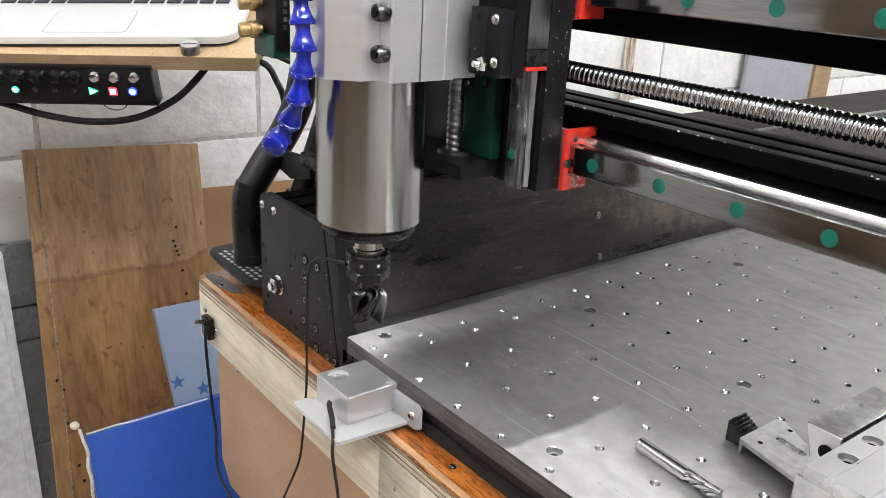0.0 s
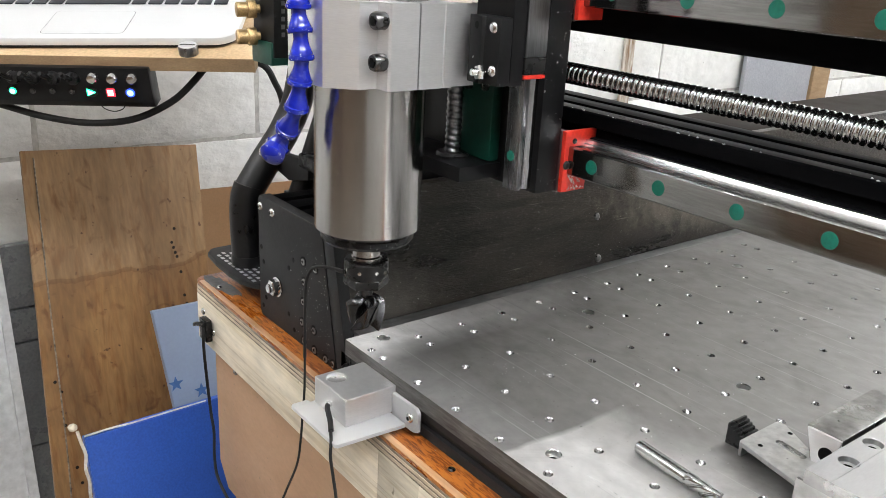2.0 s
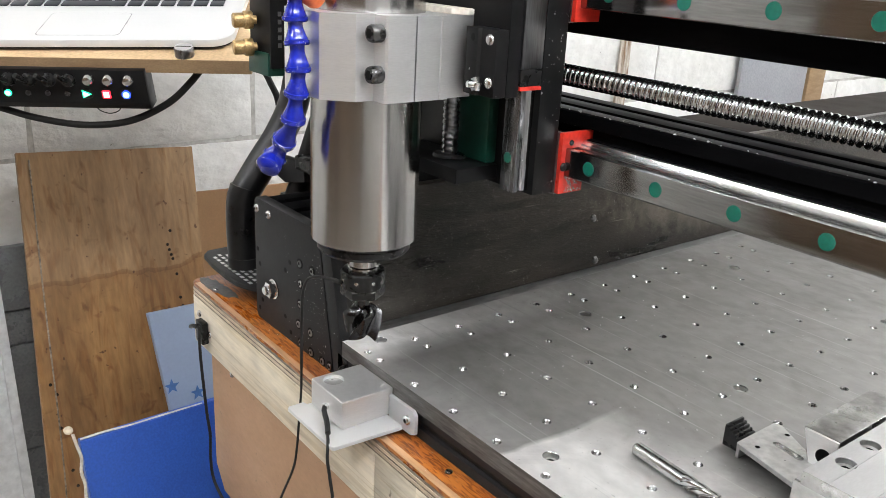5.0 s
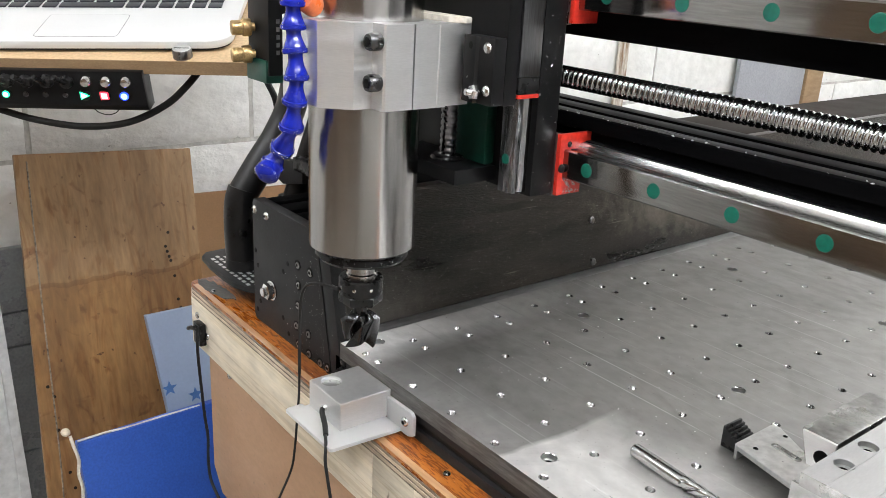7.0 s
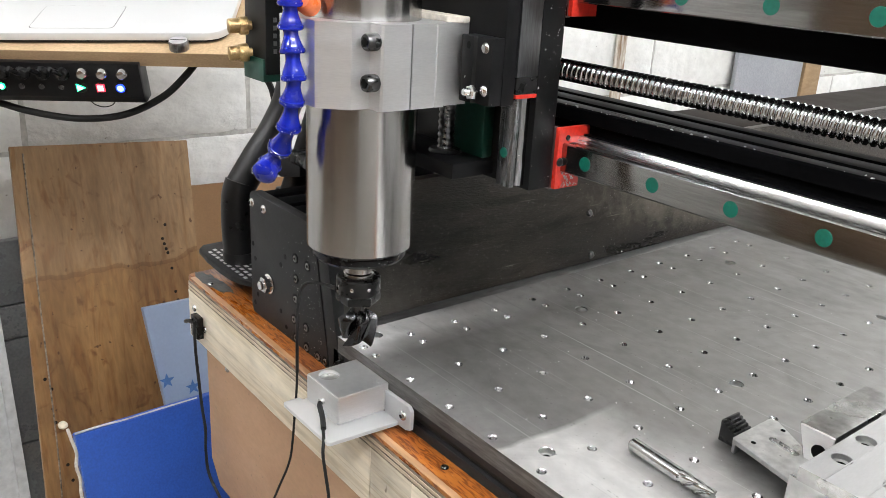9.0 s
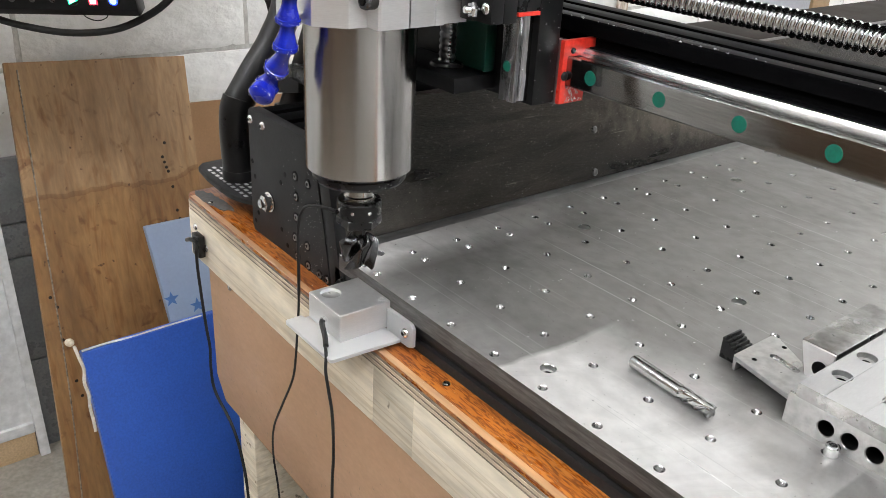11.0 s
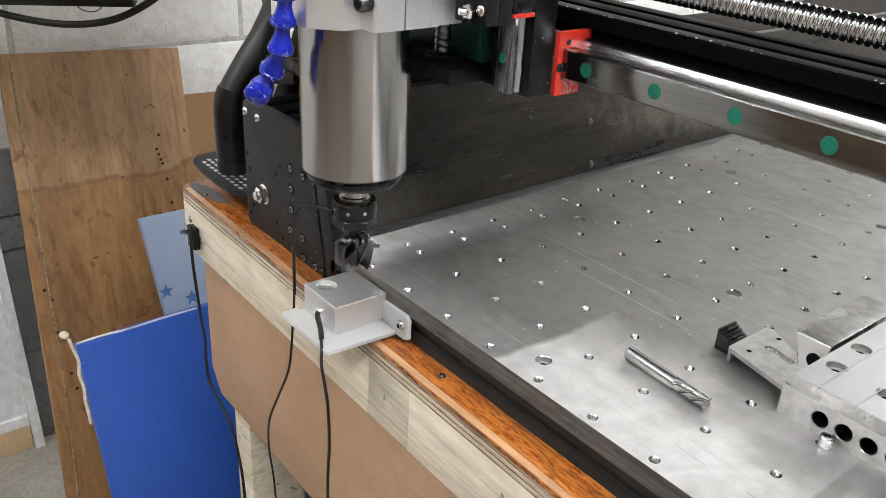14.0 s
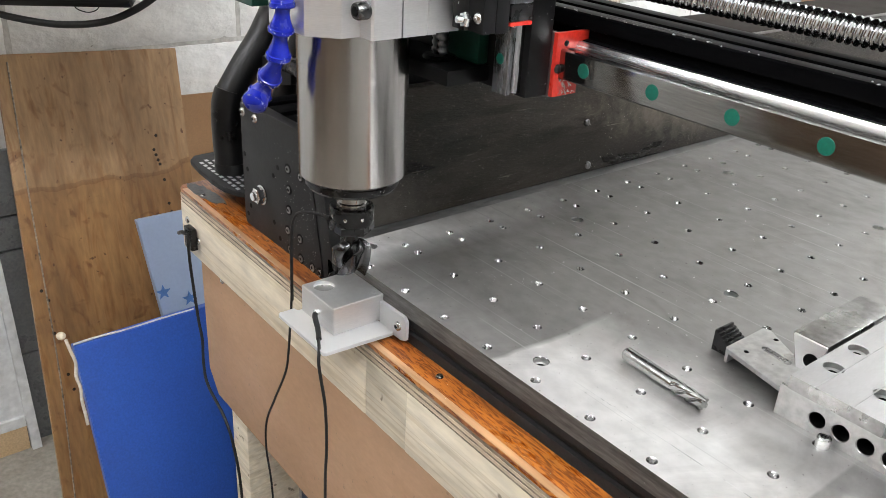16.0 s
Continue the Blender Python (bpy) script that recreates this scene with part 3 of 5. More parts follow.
def bench_outline(grow=0.0):
    r, x0, x1, y0, y1 = 0.012, -0.402 - grow, 0.8, -grow, 1.35
    arc = [(x0 + r - r * math.cos(a), y0 + r - r * math.sin(a)) for a in (math.pi / 2 * k / 6 for k in range(7))]
    return arc + [(x1, y0), (x1, y1), (x0, y1)]


part("top_board", prism(bench_outline(), BT - 0.0045, BT, "z", 0.0016), VARNISH, bench, "orange varnished top with worn rounded edge")
for k in range(5):
    zb = BT - 0.0045 - 0.0024 * (k + 1)
    part("ply_layer", prism(bench_outline(0.0004 if k % 2 else -0.0003), zb, zb + 0.0024, "z"), PLY_DARK if k % 2 == 0 else PLY_PALE, bench)
AP = BT - 0.0165
part("worn_edge", bx((-0.388, 0.0003, BT - 0.002), (0.79, 0.0068, BT + 0.0004), 0.0011), WORN, bench, "pale worn front edge of the top")
part("apron_board", bx((-0.397, 0.0006, AP - 0.058), (-0.012, 0.024, AP), 0.0012), TIMBER, bench, "pale grubby timber apron board")
part("apron_board", bx((-0.0118, 0.001, AP - 0.058), (0.046, 0.024, AP), 0.0008), TIMBER_DARK, bench, "greyer length of timber apron")
part("apron_board", bx((0.0462, 0.0004, AP - 0.058), (0.8, 0.024, AP), 0.0012), TIMBER, bench, "pale grubby timber apron board")
skirt = [(-0.373, AP - 0.056), (-0.373, -0.275), (-0.351, -0.303), (0.8, -0.303), (0.8, AP - 0.056)]
part("skirt_panel", prism(skirt, 0.010, 0.022, "y", 0.0008), HARDBOARD, bench, "brown hardboard skirt panel")
for x, y in ((-0.352, 0.026), (0.7, 0.026), (-0.352, 1.2), (0.7, 1.2)):
    part("leg", bx((x, y, FLOOR), (x + 0.042, y + 0.07, AP), 0.002), TIMBER, bench)
part("end_rail", bx((-0.395, 0.0262, AP - 0.058), (-0.3525, 1.3, AP), 0.001), TIMBER, bench)
patch = []
for k in range(60):
    a = 2 * math.pi * k / 60
    r = 1 + 0.32 * noise.noise(Vector((1.7 * math.cos(a), 1.7 * math.sin(a), 1.7))) + 0.22 * noise.noise(Vector((6 * math.cos(a), 6 * math.sin(a), 4.7)))
    patch.append((-0.362 + 0.036 * r * math.cos(a), 0.016 + 0.009 * r * math.sin(a) + 0.005 * math.cos(a)))
part("paint_patch", prism(patch, BT, BT + 0.0007, "z"), GREY_PATCH, bench, "flaking dark grey paint on the bench corner")
for x, y, z in ((-0.379, 0.0006, AP - 0.018), (-0.352, 0.0006, AP - 0.034), (-0.315, 0.0098, AP - 0.069)):
    part("wood_screw", button_screw((x, y, z), (0, -1, 0), 0.0042), CHROME, bench, "bright countersunk wood screw")
part("wood_screw", button_screw((0.063, 0.0185, BT), (0, 0, 1), 0.0032), BOLT, bench)
part("wood_screw", button_screw((-0.358, 0.012, BT), (0, 0, 1), 0.0032), CHROME, bench)

# ---- black case and loose boards under and behind the bench ----
case = thing("equipment_case", "black plastic equipment case standing under the bench", "case")
part("body", bx((-0.362, 0.1, FLOOR), (0.1, 0.45, -0.363), 0.006), PLASTIC, case)
part("lid", prism([(-0.362, -0.361), (-0.327, -0.318), (0.06, -0.318), (0.1, -0.361)], 0.1, 0.45, "y", 0.003), PLASTIC, case)


def leaning(name, corners, thick, material, label, category, bevel=0.001):
    """A sheet leaning back: four front corners from the lower one on the near side round."""
    c = [Vector(q) for q in corners]
    n = (c[1] - c[0]).cross(c[3] - c[0]).normalized()
    if n.x > 0:
        n = -n
    bm = bmesh.new()
    a, b = [bm.verts.new(q) for q in c], [bm.verts.new(q + n * thick) for q in c]
    bm.faces.new(a)
    bm.faces.new(b[::-1])
    for i in range(4):
        bm.faces.new((a[i], a[(i + 1) % 4], b[(i + 1) % 4], b[i]))
    bmesh.ops.recalc_face_normals(bm, faces=bm.faces)
    bmesh.ops.bevel(bm, geom=list(bm.edges), offset=bevel, segments=2, affect="EDGES")
    return bm


board = thing("plywood_sheet", "old brown plywood sheet with water stains leaning on the wall", "plywood sheet")
lean = lambda z, x0=-1.12, z0=-0.06, k=0.28: x0 + (z0 - z) * k
part("sheet", leaning("x", [(lean(FLOOR + 0.004), -0.108, FLOOR + 0.004), (lean(-0.047), -0.049, -0.047), (lean(-0.065), 0.27, -0.065), (lean(FLOOR + 0.004), 0.22, FLOOR + 0.004)],
                      0.012, 0, 0, 0), OLD_PLY, board)
part("crack", tube([(lean(-0.06) + 0.0012, -0.03, -0.06), (lean(-0.3) + 0.0012, -0.045, -0.3), (lean(-0.6) + 0.0012, -0.062, -0.6), (lean(-0.86) + 0.0012, -0.088, -0.86)], 0.0016, 6),
     PLY_DARK, board, "long dark crack in the veneer")
for y, z in ((0.2, -0.217), (0.191, -0.242), (0.193, -0.252), (0.195, -0.262), (0.197, -0.27), (0.2, -0.3), (0.2, -0.345), (0.202, -0.362), (0.19, -0.385), (0.204, -0.4), (0.18, -0.41), (-0.06, -0.45), (-0.055, -0.53), (-0.048, -0.61), (-0.044, -0.64), (-0.052, -0.47)):
    part("knot_hole", lathe([(0.0032, 0), (0.0024, 0.0004), (0, 0.0005)], (lean(z) + 0.0006, y, z), (1, 0, 0.28), 7), PLY_BLACK, board)
brown = thing("hardboard_sheet", "plain brown hardboard sheet standing against the wall", "hardboard sheet")
part("sheet", leaning("x", [(-1.1, 0.2, FLOOR), (-1.165, 0.2, -0.17), (-1.165, 0.75, -0.19), (-1.1, 0.75, FLOOR)], 0.006, 0, 0, 0), DARK_BOARD, brown)
pale = thing("pale_blue_board", "pale blue laminated board printed with darker blue stars", "board")
lp = lambda z: -0.9 + (-0.25 - z) * 0.22
part("board", leaning("x", [(lp(FLOOR), 0.135, FLOOR), (lp(-0.298), 0.085, -0.298), (lp(-0.30), 0.33, -0.30), (lp(FLOOR), 0.36, FLOOR)], 0.015, 0, 0, 0), PALE_BLUE, pale)
for y, z, s in ((0.108, -0.433, 0.014), (0.153, -0.456, 0.014), (0.2, -0.44, 0.014)):
    star = []
    for k in range(10):
        a, r = math.pi / 5 * k + 0.3, s if k % 2 == 0 else s * 0.42
        star.append((y + r * math.cos(a), z + r * math.sin(a)))
    bm = prism(star, 0.0, 0.0006, "x")
    for v in bm.verts:
        v.co.x += lp(v.co.z) + 0.0003
    part("star", bm, STAR_BLUE, pale, "mid-blue printed star")
blue = thing("blue_board", "blue laminated board with frayed white edging leaning by the bench", "board")
lb = lambda z: -0.68 + (-0.35 - z) * 0.2
part("board", leaning("x", [(lb(FLOOR), -0.085, FLOOR), (lb(-0.377), -0.098, -0.377), (lb(-0.375), 0.16, -0.372), (lb(FLOOR), 0.2, FLOOR)], 0.016, 0, 0, 0), BLUE_BOARD, blue)
rag = [(lb(-0.366) + 0.002, -0.107, -0.362)] + [(lb(z) + 0.003, -0.102 + 0.002 * math.sin(170 * z), z) for z in (-0.38, -0.40, -0.42, -0.44, -0.46, -0.48, -0.50)]
part("loose_edging", tube(rag, 0.0024, 7, 4), RAW_EDGE, blue, "frayed loose white edging strip")
part("top_edging", tube([(lb(-0.374) - 0.003, y, -0.375 + 0.001 * math.sin(90 * y)) for y in (-0.097, -0.06, -0.02, 0.03, 0.09)], 0.0016, 6, 4), RAW_EDGE, blue, "chipped white top edge")
part("paper_lump", lathe([(0.0, -0.006), (0.006, -0.004), (0.0072, 0.0), (0.004, 0.004), (0, 0.006)], (lb(-0.36) - 0.012, -0.109, -0.362), (0.3, 0.2, 1), 7), TIMBER_DARK, blue)

strip = thing("slate_strip", "dark grey slate tiles edged up beside the wall", "tiles")
for z0, z1 in ((FLOOR, -0.668), (-0.664, -0.436), (-0.432, -0.365), (-0.361, -0.235)):
    part("tile", bx((-1.19, -0.099 - 0.02 * (-0.3 - z0) * 0.6, z0), (-1.172, -0.02, z1), 0.0015), TILE, strip)
panel = thing("white_board", "white painted board with a timber foot against the wall", "board")
part("face", leaning("x", [(-1.155, -0.75, -0.80), (-1.17, -0.75, -0.235), (-1.17, -0.106, -0.235), (-1.155, -0.098, -0.80)], 0.01, 0, 0, 0), WHITE_BOARD, panel)
part("ledge", bx((-1.155, -0.75, -0.82), (-1.146, -0.104, -0.796), 0.002), WHITE_BOARD, panel)
part("foot", bx((-1.19, -0.75, FLOOR), (-1.15, -0.104, -0.821), 0.002), MDF, panel, "bare timber foot rail")
post = thing("edge_post", "greyish white painted post beside the slate strip", "post")
part("post", leaning("x", [(-1.14, -0.102, FLOOR), (-1.15, -0.113, -0.24), (-1.15, -0.098, -0.24), (-1.14, -0.083, FLOOR)], 0.012, 0, 0, 0), WHITE_BOARD, post)

# ---- what shows past the gantry ----
sheet = thing("grey_sheet", "plain grey sheet standing against the far wall", "sheet")
part("sheet", bx((-1.185, 2.2, FLOOR), (-1.17, 2.615, 0.9), 0.002), GREY_BOARD, sheet)
stud = thing("timber_stud", "rough brown timber upright on the wall", "timber upright")
part("stud", bx((-1.19, 2.618, FLOOR), (-1.16, 2.73, 0.9), 0.003), MDF_EDGE, stud)
pipe = thing("stained_seam", "rusty stained seam strip in the painted wall", "strip")
part("strip", bx((-1.196, 1.60, FLOOR), (-1.188, 1.645, 0.9), 0.003), RUSTY, pipe)

# ---- tooling plate ----
plate = thing("tooling_plate", "scuffed aluminium tooling plate with a grid of tapped holes", "tooling plate")
PX0, PX1, PY0, PY1, PT = -0.0975, 0.66, -0.008, 0.76, 0.015
small = [((i - 1) * 0.05, j * 0.05) for i in range(0, 14) for j in range(0, 15)]
small += [(-0.068, j * 0.05) for j in range(0, 15)]
large = [(-0.082, 0.022), (0.135, 0.02), (-0.025, 0.225), (0.151, 0.224), (-0.026, 0.475), (0.151, 0.475), (0.36, 0.02), (0.36, 0.224)]
TAPPED = [(0.0029, -0.0007)] + [(0.0025 if k % 2 == 0 else 0.0029, -0.0007 - 0.0005 * (k + 1)) for k in range(7)] + [(0.0025, -0.0085)]
bm = bmesh.new()
outer = [bm.verts.new(q) for q in ((PX0, PY0, 0), (PX1, PY0, 0), (PX1, PY1, 0), (PX0, PY1, 0))]
rims = [bm.edges.new((outer[i], outer[(i + 1) % 4])) for i in range(4)]
wells = []
for (x, y), big in [(q, False) for q in small] + [(q, True) for q in large]:
    seg, r = (24, 0.0060) if big else (16, 0.0036)
    ring = [bm.verts.new((x + r * math.cos(a), y + r * math.sin(a), 0)) for a in (2 * math.pi * k / seg for k in range(seg))]
    rims += [bm.edges.new((ring[i], ring[(i + 1) % seg])) for i in range(seg)]
    wells.append((x, y, big, ring, seg))
bmesh.ops.triangle_fill(bm, edges=rims, use_beauty=True, use_dissolve=False)
for x, y, big, ring, seg in wells:
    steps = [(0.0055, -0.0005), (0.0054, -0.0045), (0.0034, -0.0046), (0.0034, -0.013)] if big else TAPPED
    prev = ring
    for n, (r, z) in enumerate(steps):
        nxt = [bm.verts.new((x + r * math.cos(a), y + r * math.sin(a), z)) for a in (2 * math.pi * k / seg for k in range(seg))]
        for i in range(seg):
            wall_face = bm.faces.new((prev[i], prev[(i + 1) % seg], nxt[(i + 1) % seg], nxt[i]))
            # Wide wells duller, lower steps near-black: the holes' shade in colour.
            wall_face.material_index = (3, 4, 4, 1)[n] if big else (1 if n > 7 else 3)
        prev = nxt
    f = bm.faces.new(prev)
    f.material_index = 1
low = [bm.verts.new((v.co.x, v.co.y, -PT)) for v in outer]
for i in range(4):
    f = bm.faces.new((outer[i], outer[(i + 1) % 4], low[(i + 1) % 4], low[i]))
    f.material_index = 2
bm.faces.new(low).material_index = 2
part("plate", bm, [PLATE, BORE_SHADE, PLATE_SIDE, THREAD, ALU_DULL], plate, "", 0)
part("scribed_line", bx((0.165, 0.0215, 0), (0.5, 0.0219, 0.00006), 0), SWARF, plate, "fine bright scribed line", smooth=0)
part("edge_bar", bx((-0.1150, 0.0085, -PT), (-0.0977, PY1, -0.0012), 0.0005), BAR, plate, "duller edge bar along the plate")

deck = thing("bed_extrusion", "black slotted aluminium extrusion under the plate edge", "extrusion")
prof = [(-0.003, BT), (-0.003, -0.033), (0.004, -0.0325), (0.004, -0.026), (-0.003, -0.0255), (-0.003, -PT), (0.05, -PT), (0.05, BT)]
part("extrusion", prism(prof, -0.105, 0.75, "x", 0.0006), POWDER, deck)
part("slot_cover", bx((-0.104, 0.0004, -0.0322), (0.749, 0.0038, -0.0263), 0.0004), RUBBER, deck, "black strip pressed into the slot")
part("end_cap", bx((-0.1085, -0.0026, BT), (-0.1052, 0.0495, -PT), 0.0006), PLASTIC, deck, "black plastic end cap")
deck2 = thing("bed_extrusion", "black slotted aluminium extrusion under the plate edge", "extrusion")
part("extrusion", bx((-0.1, 0.30, BT), (0.62, 0.36, -PT), 0.001), BEAM, deck2)
deck3 = thing("bed_extrusion", "black slotted aluminium extrusion under the plate edge", "extrusion")
part("extrusion", bx((-0.1, 0.70, BT), (0.62, 0.75, -PT), 0.001), BEAM, deck3)

# ---- machine side: end plate, slotted top beam, dusty inner panel ----
side = thing("machine_side", "black side wall of the router with bolted end plate", "machine side")
EY = -0.005
face = [(-0.268, BT), (-0.272, BT + 0.006), (-0.272, 0.084), (-0.2685, 0.088), (-0.146, 0.088), (-0.118, BT)]
part("end_plate", prism(face, EY, EY + 0.012, "y", 0.0008), POWDER, side, "thick black end plate full of bolt holes")
part("inner_panel", prism([(-0.1152, -0.003), (-0.1390, 0.118), (-0.151, 0.118), (-0.1272, -0.003)], EY + 0.0125, 1.3, "y", 0.0006), DUSTY, side, "dusty scratched black plywood inner panel")
part("corner_strip", prism([(-0.1178, BT), (-0.1455, 0.0885), (-0.1290, 0.0885), (-0.0985, BT)], EY + 0.001, EY + 0.0123, "y", 0.0006), POWDER, side, "black strip closing the panel end")
tslots = [(-0.270, 0.04), (-0.270, 0.086)]
for k in range(3):
    x = -0.248 + 0.033 * k
    tslots += [(x - 0.005, 0.086), (x - 0.005, 0.078), (x + 0.005, 0.078), (x + 0.005, 0.086)]
tslots += [(-0.158, 0.086), (-0.150, 0.04)]
part("top_extrusion", prism(tslots, EY + 0.0125, 0.45, "y", 0.0005), BEAM, side, "black slotted top extrusion")
part("top_cover", bx((-0.272, 0.451, 0.06), (-0.152, 1.32, 0.117), 0.001), PLY_BLACK, side, "dark dusty cover board")
part("outer_panel", bx((-0.27, EY + 0.0125, BT), (-0.26, 1.3, 0.039), 0.0005), DUSTY, side)
recessed = ((-0.179, 0.046), (-0.156, 0.046), (-0.178, 0.026), (-0.179, 0.005), (-0.159, -0.017), (-0.182, -0.017), (-0.178, -0.035), (-0.158, -0.037), (-0.137, -0.0375), (-0.1235, -0.037))
# Flat black discs on the face paint the shade of sunk holes.
for x, z in recessed:
    part("counterbore_shade", lathe([(0.0052, 0), (0.0052, 0.0003), (0, 0.00035)], (x, EY, z), (0, -1, 0), 18), BORE_SHADE, side)
    part("end_bolt", cap_screw((x + 0.0006, EY - 0.0002, z), (0, -1, 0), 0.0033, 0.0010), JAW, side, "bright socket-head bolt")
    part("bolt_socket", socket((x + 0.0004, EY - 0.0013, z + 0.0002), (0, -1, 0), 0.0018), BORE_SHADE, side)
for x, z in ((-0.208, 0.03), (-0.199, 0.041), (-0.209, -0.019), (-0.198, -0.032), (-0.258, -0.019), (-0.2645, -0.03), (-0.262, 0.019), (-0.2665, 0.034)):
    part("tapped_hole_shade", lathe([(0.0026, 0), (0.0024, 0.0002), (0, 0.00025)], (x, EY, z), (0, -1, 0), 14), BORE_SHADE, side)
for x in (-0.2665, -0.241):
    part("end_screw", button_screw((x, EY, 0.077), (0, -1, 0), 0.0045), CHROME, side, "bright button-head screw")
    part("socket", socket((x, EY - 0.00275, 0.077), (0, -1, 0), 0.0019), BORE_SHADE, side)
hexnut = lathe([(0.0098, 0), (0.0102, 0.0006), (0.0102, 0.0014), (0.0098, 0.0016)], (-0.2315, EY, 0.002), (0, -1, 0), 28)
lathe([(0.0085, 0.0016), (0.0085, 0.0075), (0.0070, 0.0085), (0.0048, 0.0085)], (-0.2315, EY, 0.002), (0, -1, 0), 6, hexnut)
lathe([(0.0046, 0.0085), (0.0046, 0.0110), (0.0038, 0.0116)], (-0.2315, EY, 0.002), (0, -1, 0), 18, hexnut)
part("axle_nut", hexnut, CHROME, side, "bright hexagon nut on an axle end")
for y, z in ((0.337, 0.053), (0.337, 0.006), (0.7, 0.053)):
    x = -0.1075 - (z - BT) * 0.197
    part("panel_bolt", button_screw((x + 0.0002, y, z), (1, 0, 0.2), 0.0044), BOLT, side, "dull domed steel bolt in the panel")
foot = thing("angle_bracket", "small black angle bracket beside the plate corner", "bracket")
part("bracket", bx((-0.112, -0.004, BT), (-0.0955, 0.008, -0.017), 0.001), OXIDE, foot)
part("bolt", cap_screw((-0.1, -0.004, -0.03), (0.6, -1, 0.2), 0.0042, 0.005), OXIDE, foot)

# ---- black perforated tray and cable duct at the bench's back corner ----
tray = thing("perforated_tray", "black perforated metal tray lying on the bench corner", "tray")
outline = [(-0.2735, -0.004), (-0.284, -0.010), (-0.300, -0.0150), (-0.325, -0.0165), (-0.362, -0.0150), (-0.393, -0.0110), (-0.404, -0.002), (-0.410, 0.12), (-0.2735, 0.12)]
part("sheet", prism(outline, BT + 0.024, BT + 0.031, "z", 0.003), POWDER, tray)
part("rest", bx((-0.36, 0.03, BT), (-0.28, 0.11, BT + 0.0243), 0.001), PLASTIC, tray)
# Bright raised dots put the light seen through the holes in the colour.
for i in range(11):
    for j in range(8):
        x, y = -0.380 + 0.0098 * i + 0.0049 * (j % 2), -0.0125 + 0.0076 * j
        if x < -0.279 and y > -0.008:
            part("lit_perforation", bx((x - 0.0028, y - 0.0019, BT + 0.0309), (x + 0.0028, y + 0.0019, BT + 0.0313), 0), ALU, tray, smooth=0)
duct = thing("cable_duct", "bent black plastic duct rising behind the machine side", "duct")
dx = -0.337
part("lower_tube", tube([(dx, 0.013, BT + 0.030), (dx, 0.011, 0.03), (dx, 0.012, 0.062), (dx, 0.017, 0.078)], 0.0170, 20, 6), PLASTIC, duct)
part("upper_tube", tube([(dx, 0.015, 0.072), (dx, 0.036, 0.102), (dx, 0.060, 0.135), (dx, 0.078, 0.175), (dx, 0.092, 0.26)], 0.0167, 20, 6), PLASTIC, duct)
part("collar", lathe([(0.0177, 0), (0.0184, 0.003), (0.0184, 0.010), (0.0177, 0.012)], (dx, 0.013, BT + 0.031), (0, 0, 1), 24), PLASTIC, duct)
arm = thing("cable_chain", "black plastic cable chain standing behind the spindle", "cable chain")
part("arm", tube([(-0.30, 0.055, 0.062), (-0.29, 0.075, 0.13), (-0.275, 0.085, 0.19), (-0.255, 0.09, 0.28)], 0.014, 14, 6), PLASTIC, arm)
part("plate", bx((-0.262, 0.035, 0.114), (-0.19, 0.06, 0.128), 0.002), OXIDE, arm)
part("bracket", prism([(-0.328, 0.114), (-0.262, 0.118), (-0.262, 0.098), (-0.303, 0.088), (-0.328, 0.093)], 0.046, 0.054, "y", 0.0008), POWDER, arm, "dark grey folded bracket")
part("root", bx((-0.315, 0.045, 0.03), (-0.272, 0.07, 0.075), 0.003), PLASTIC, arm)

# ---- gantry: two slotted beams, rails, ball screw, upright ----
GX0, GX1, GY, GB = -0.24, 0.78, 0.117, 0.178
for z0, z1, label in ((0.171, 0.218, "lower"), (0.2755, 0.372, "upper")):
    beam = thing("gantry_beam", f"long black slotted aluminium {label} gantry beam", "gantry beam", "gantry beams")
    zs = [z1 - 0.011, z1 - 0.019]
    prof = [(GY, z0), (GY, zs[1]), (GY + 0.006, zs[1]), (GY + 0.006, zs[0]), (GY, zs[0]), (GY, z1 - 0.0012), (GY + 0.0012, z1)]
    for y in (GY + 0.014, GY + 0.040):
        prof += [(y, z1), (y, z1 - 0.006), (y + 0.008, z1 - 0.006), (y + 0.008, z1)]
    prof += [(GB, z1), (GB, z0)]
    part("extrusion", prism(prof, GX0, GX1, "x", 0.0004), BEAM, beam)


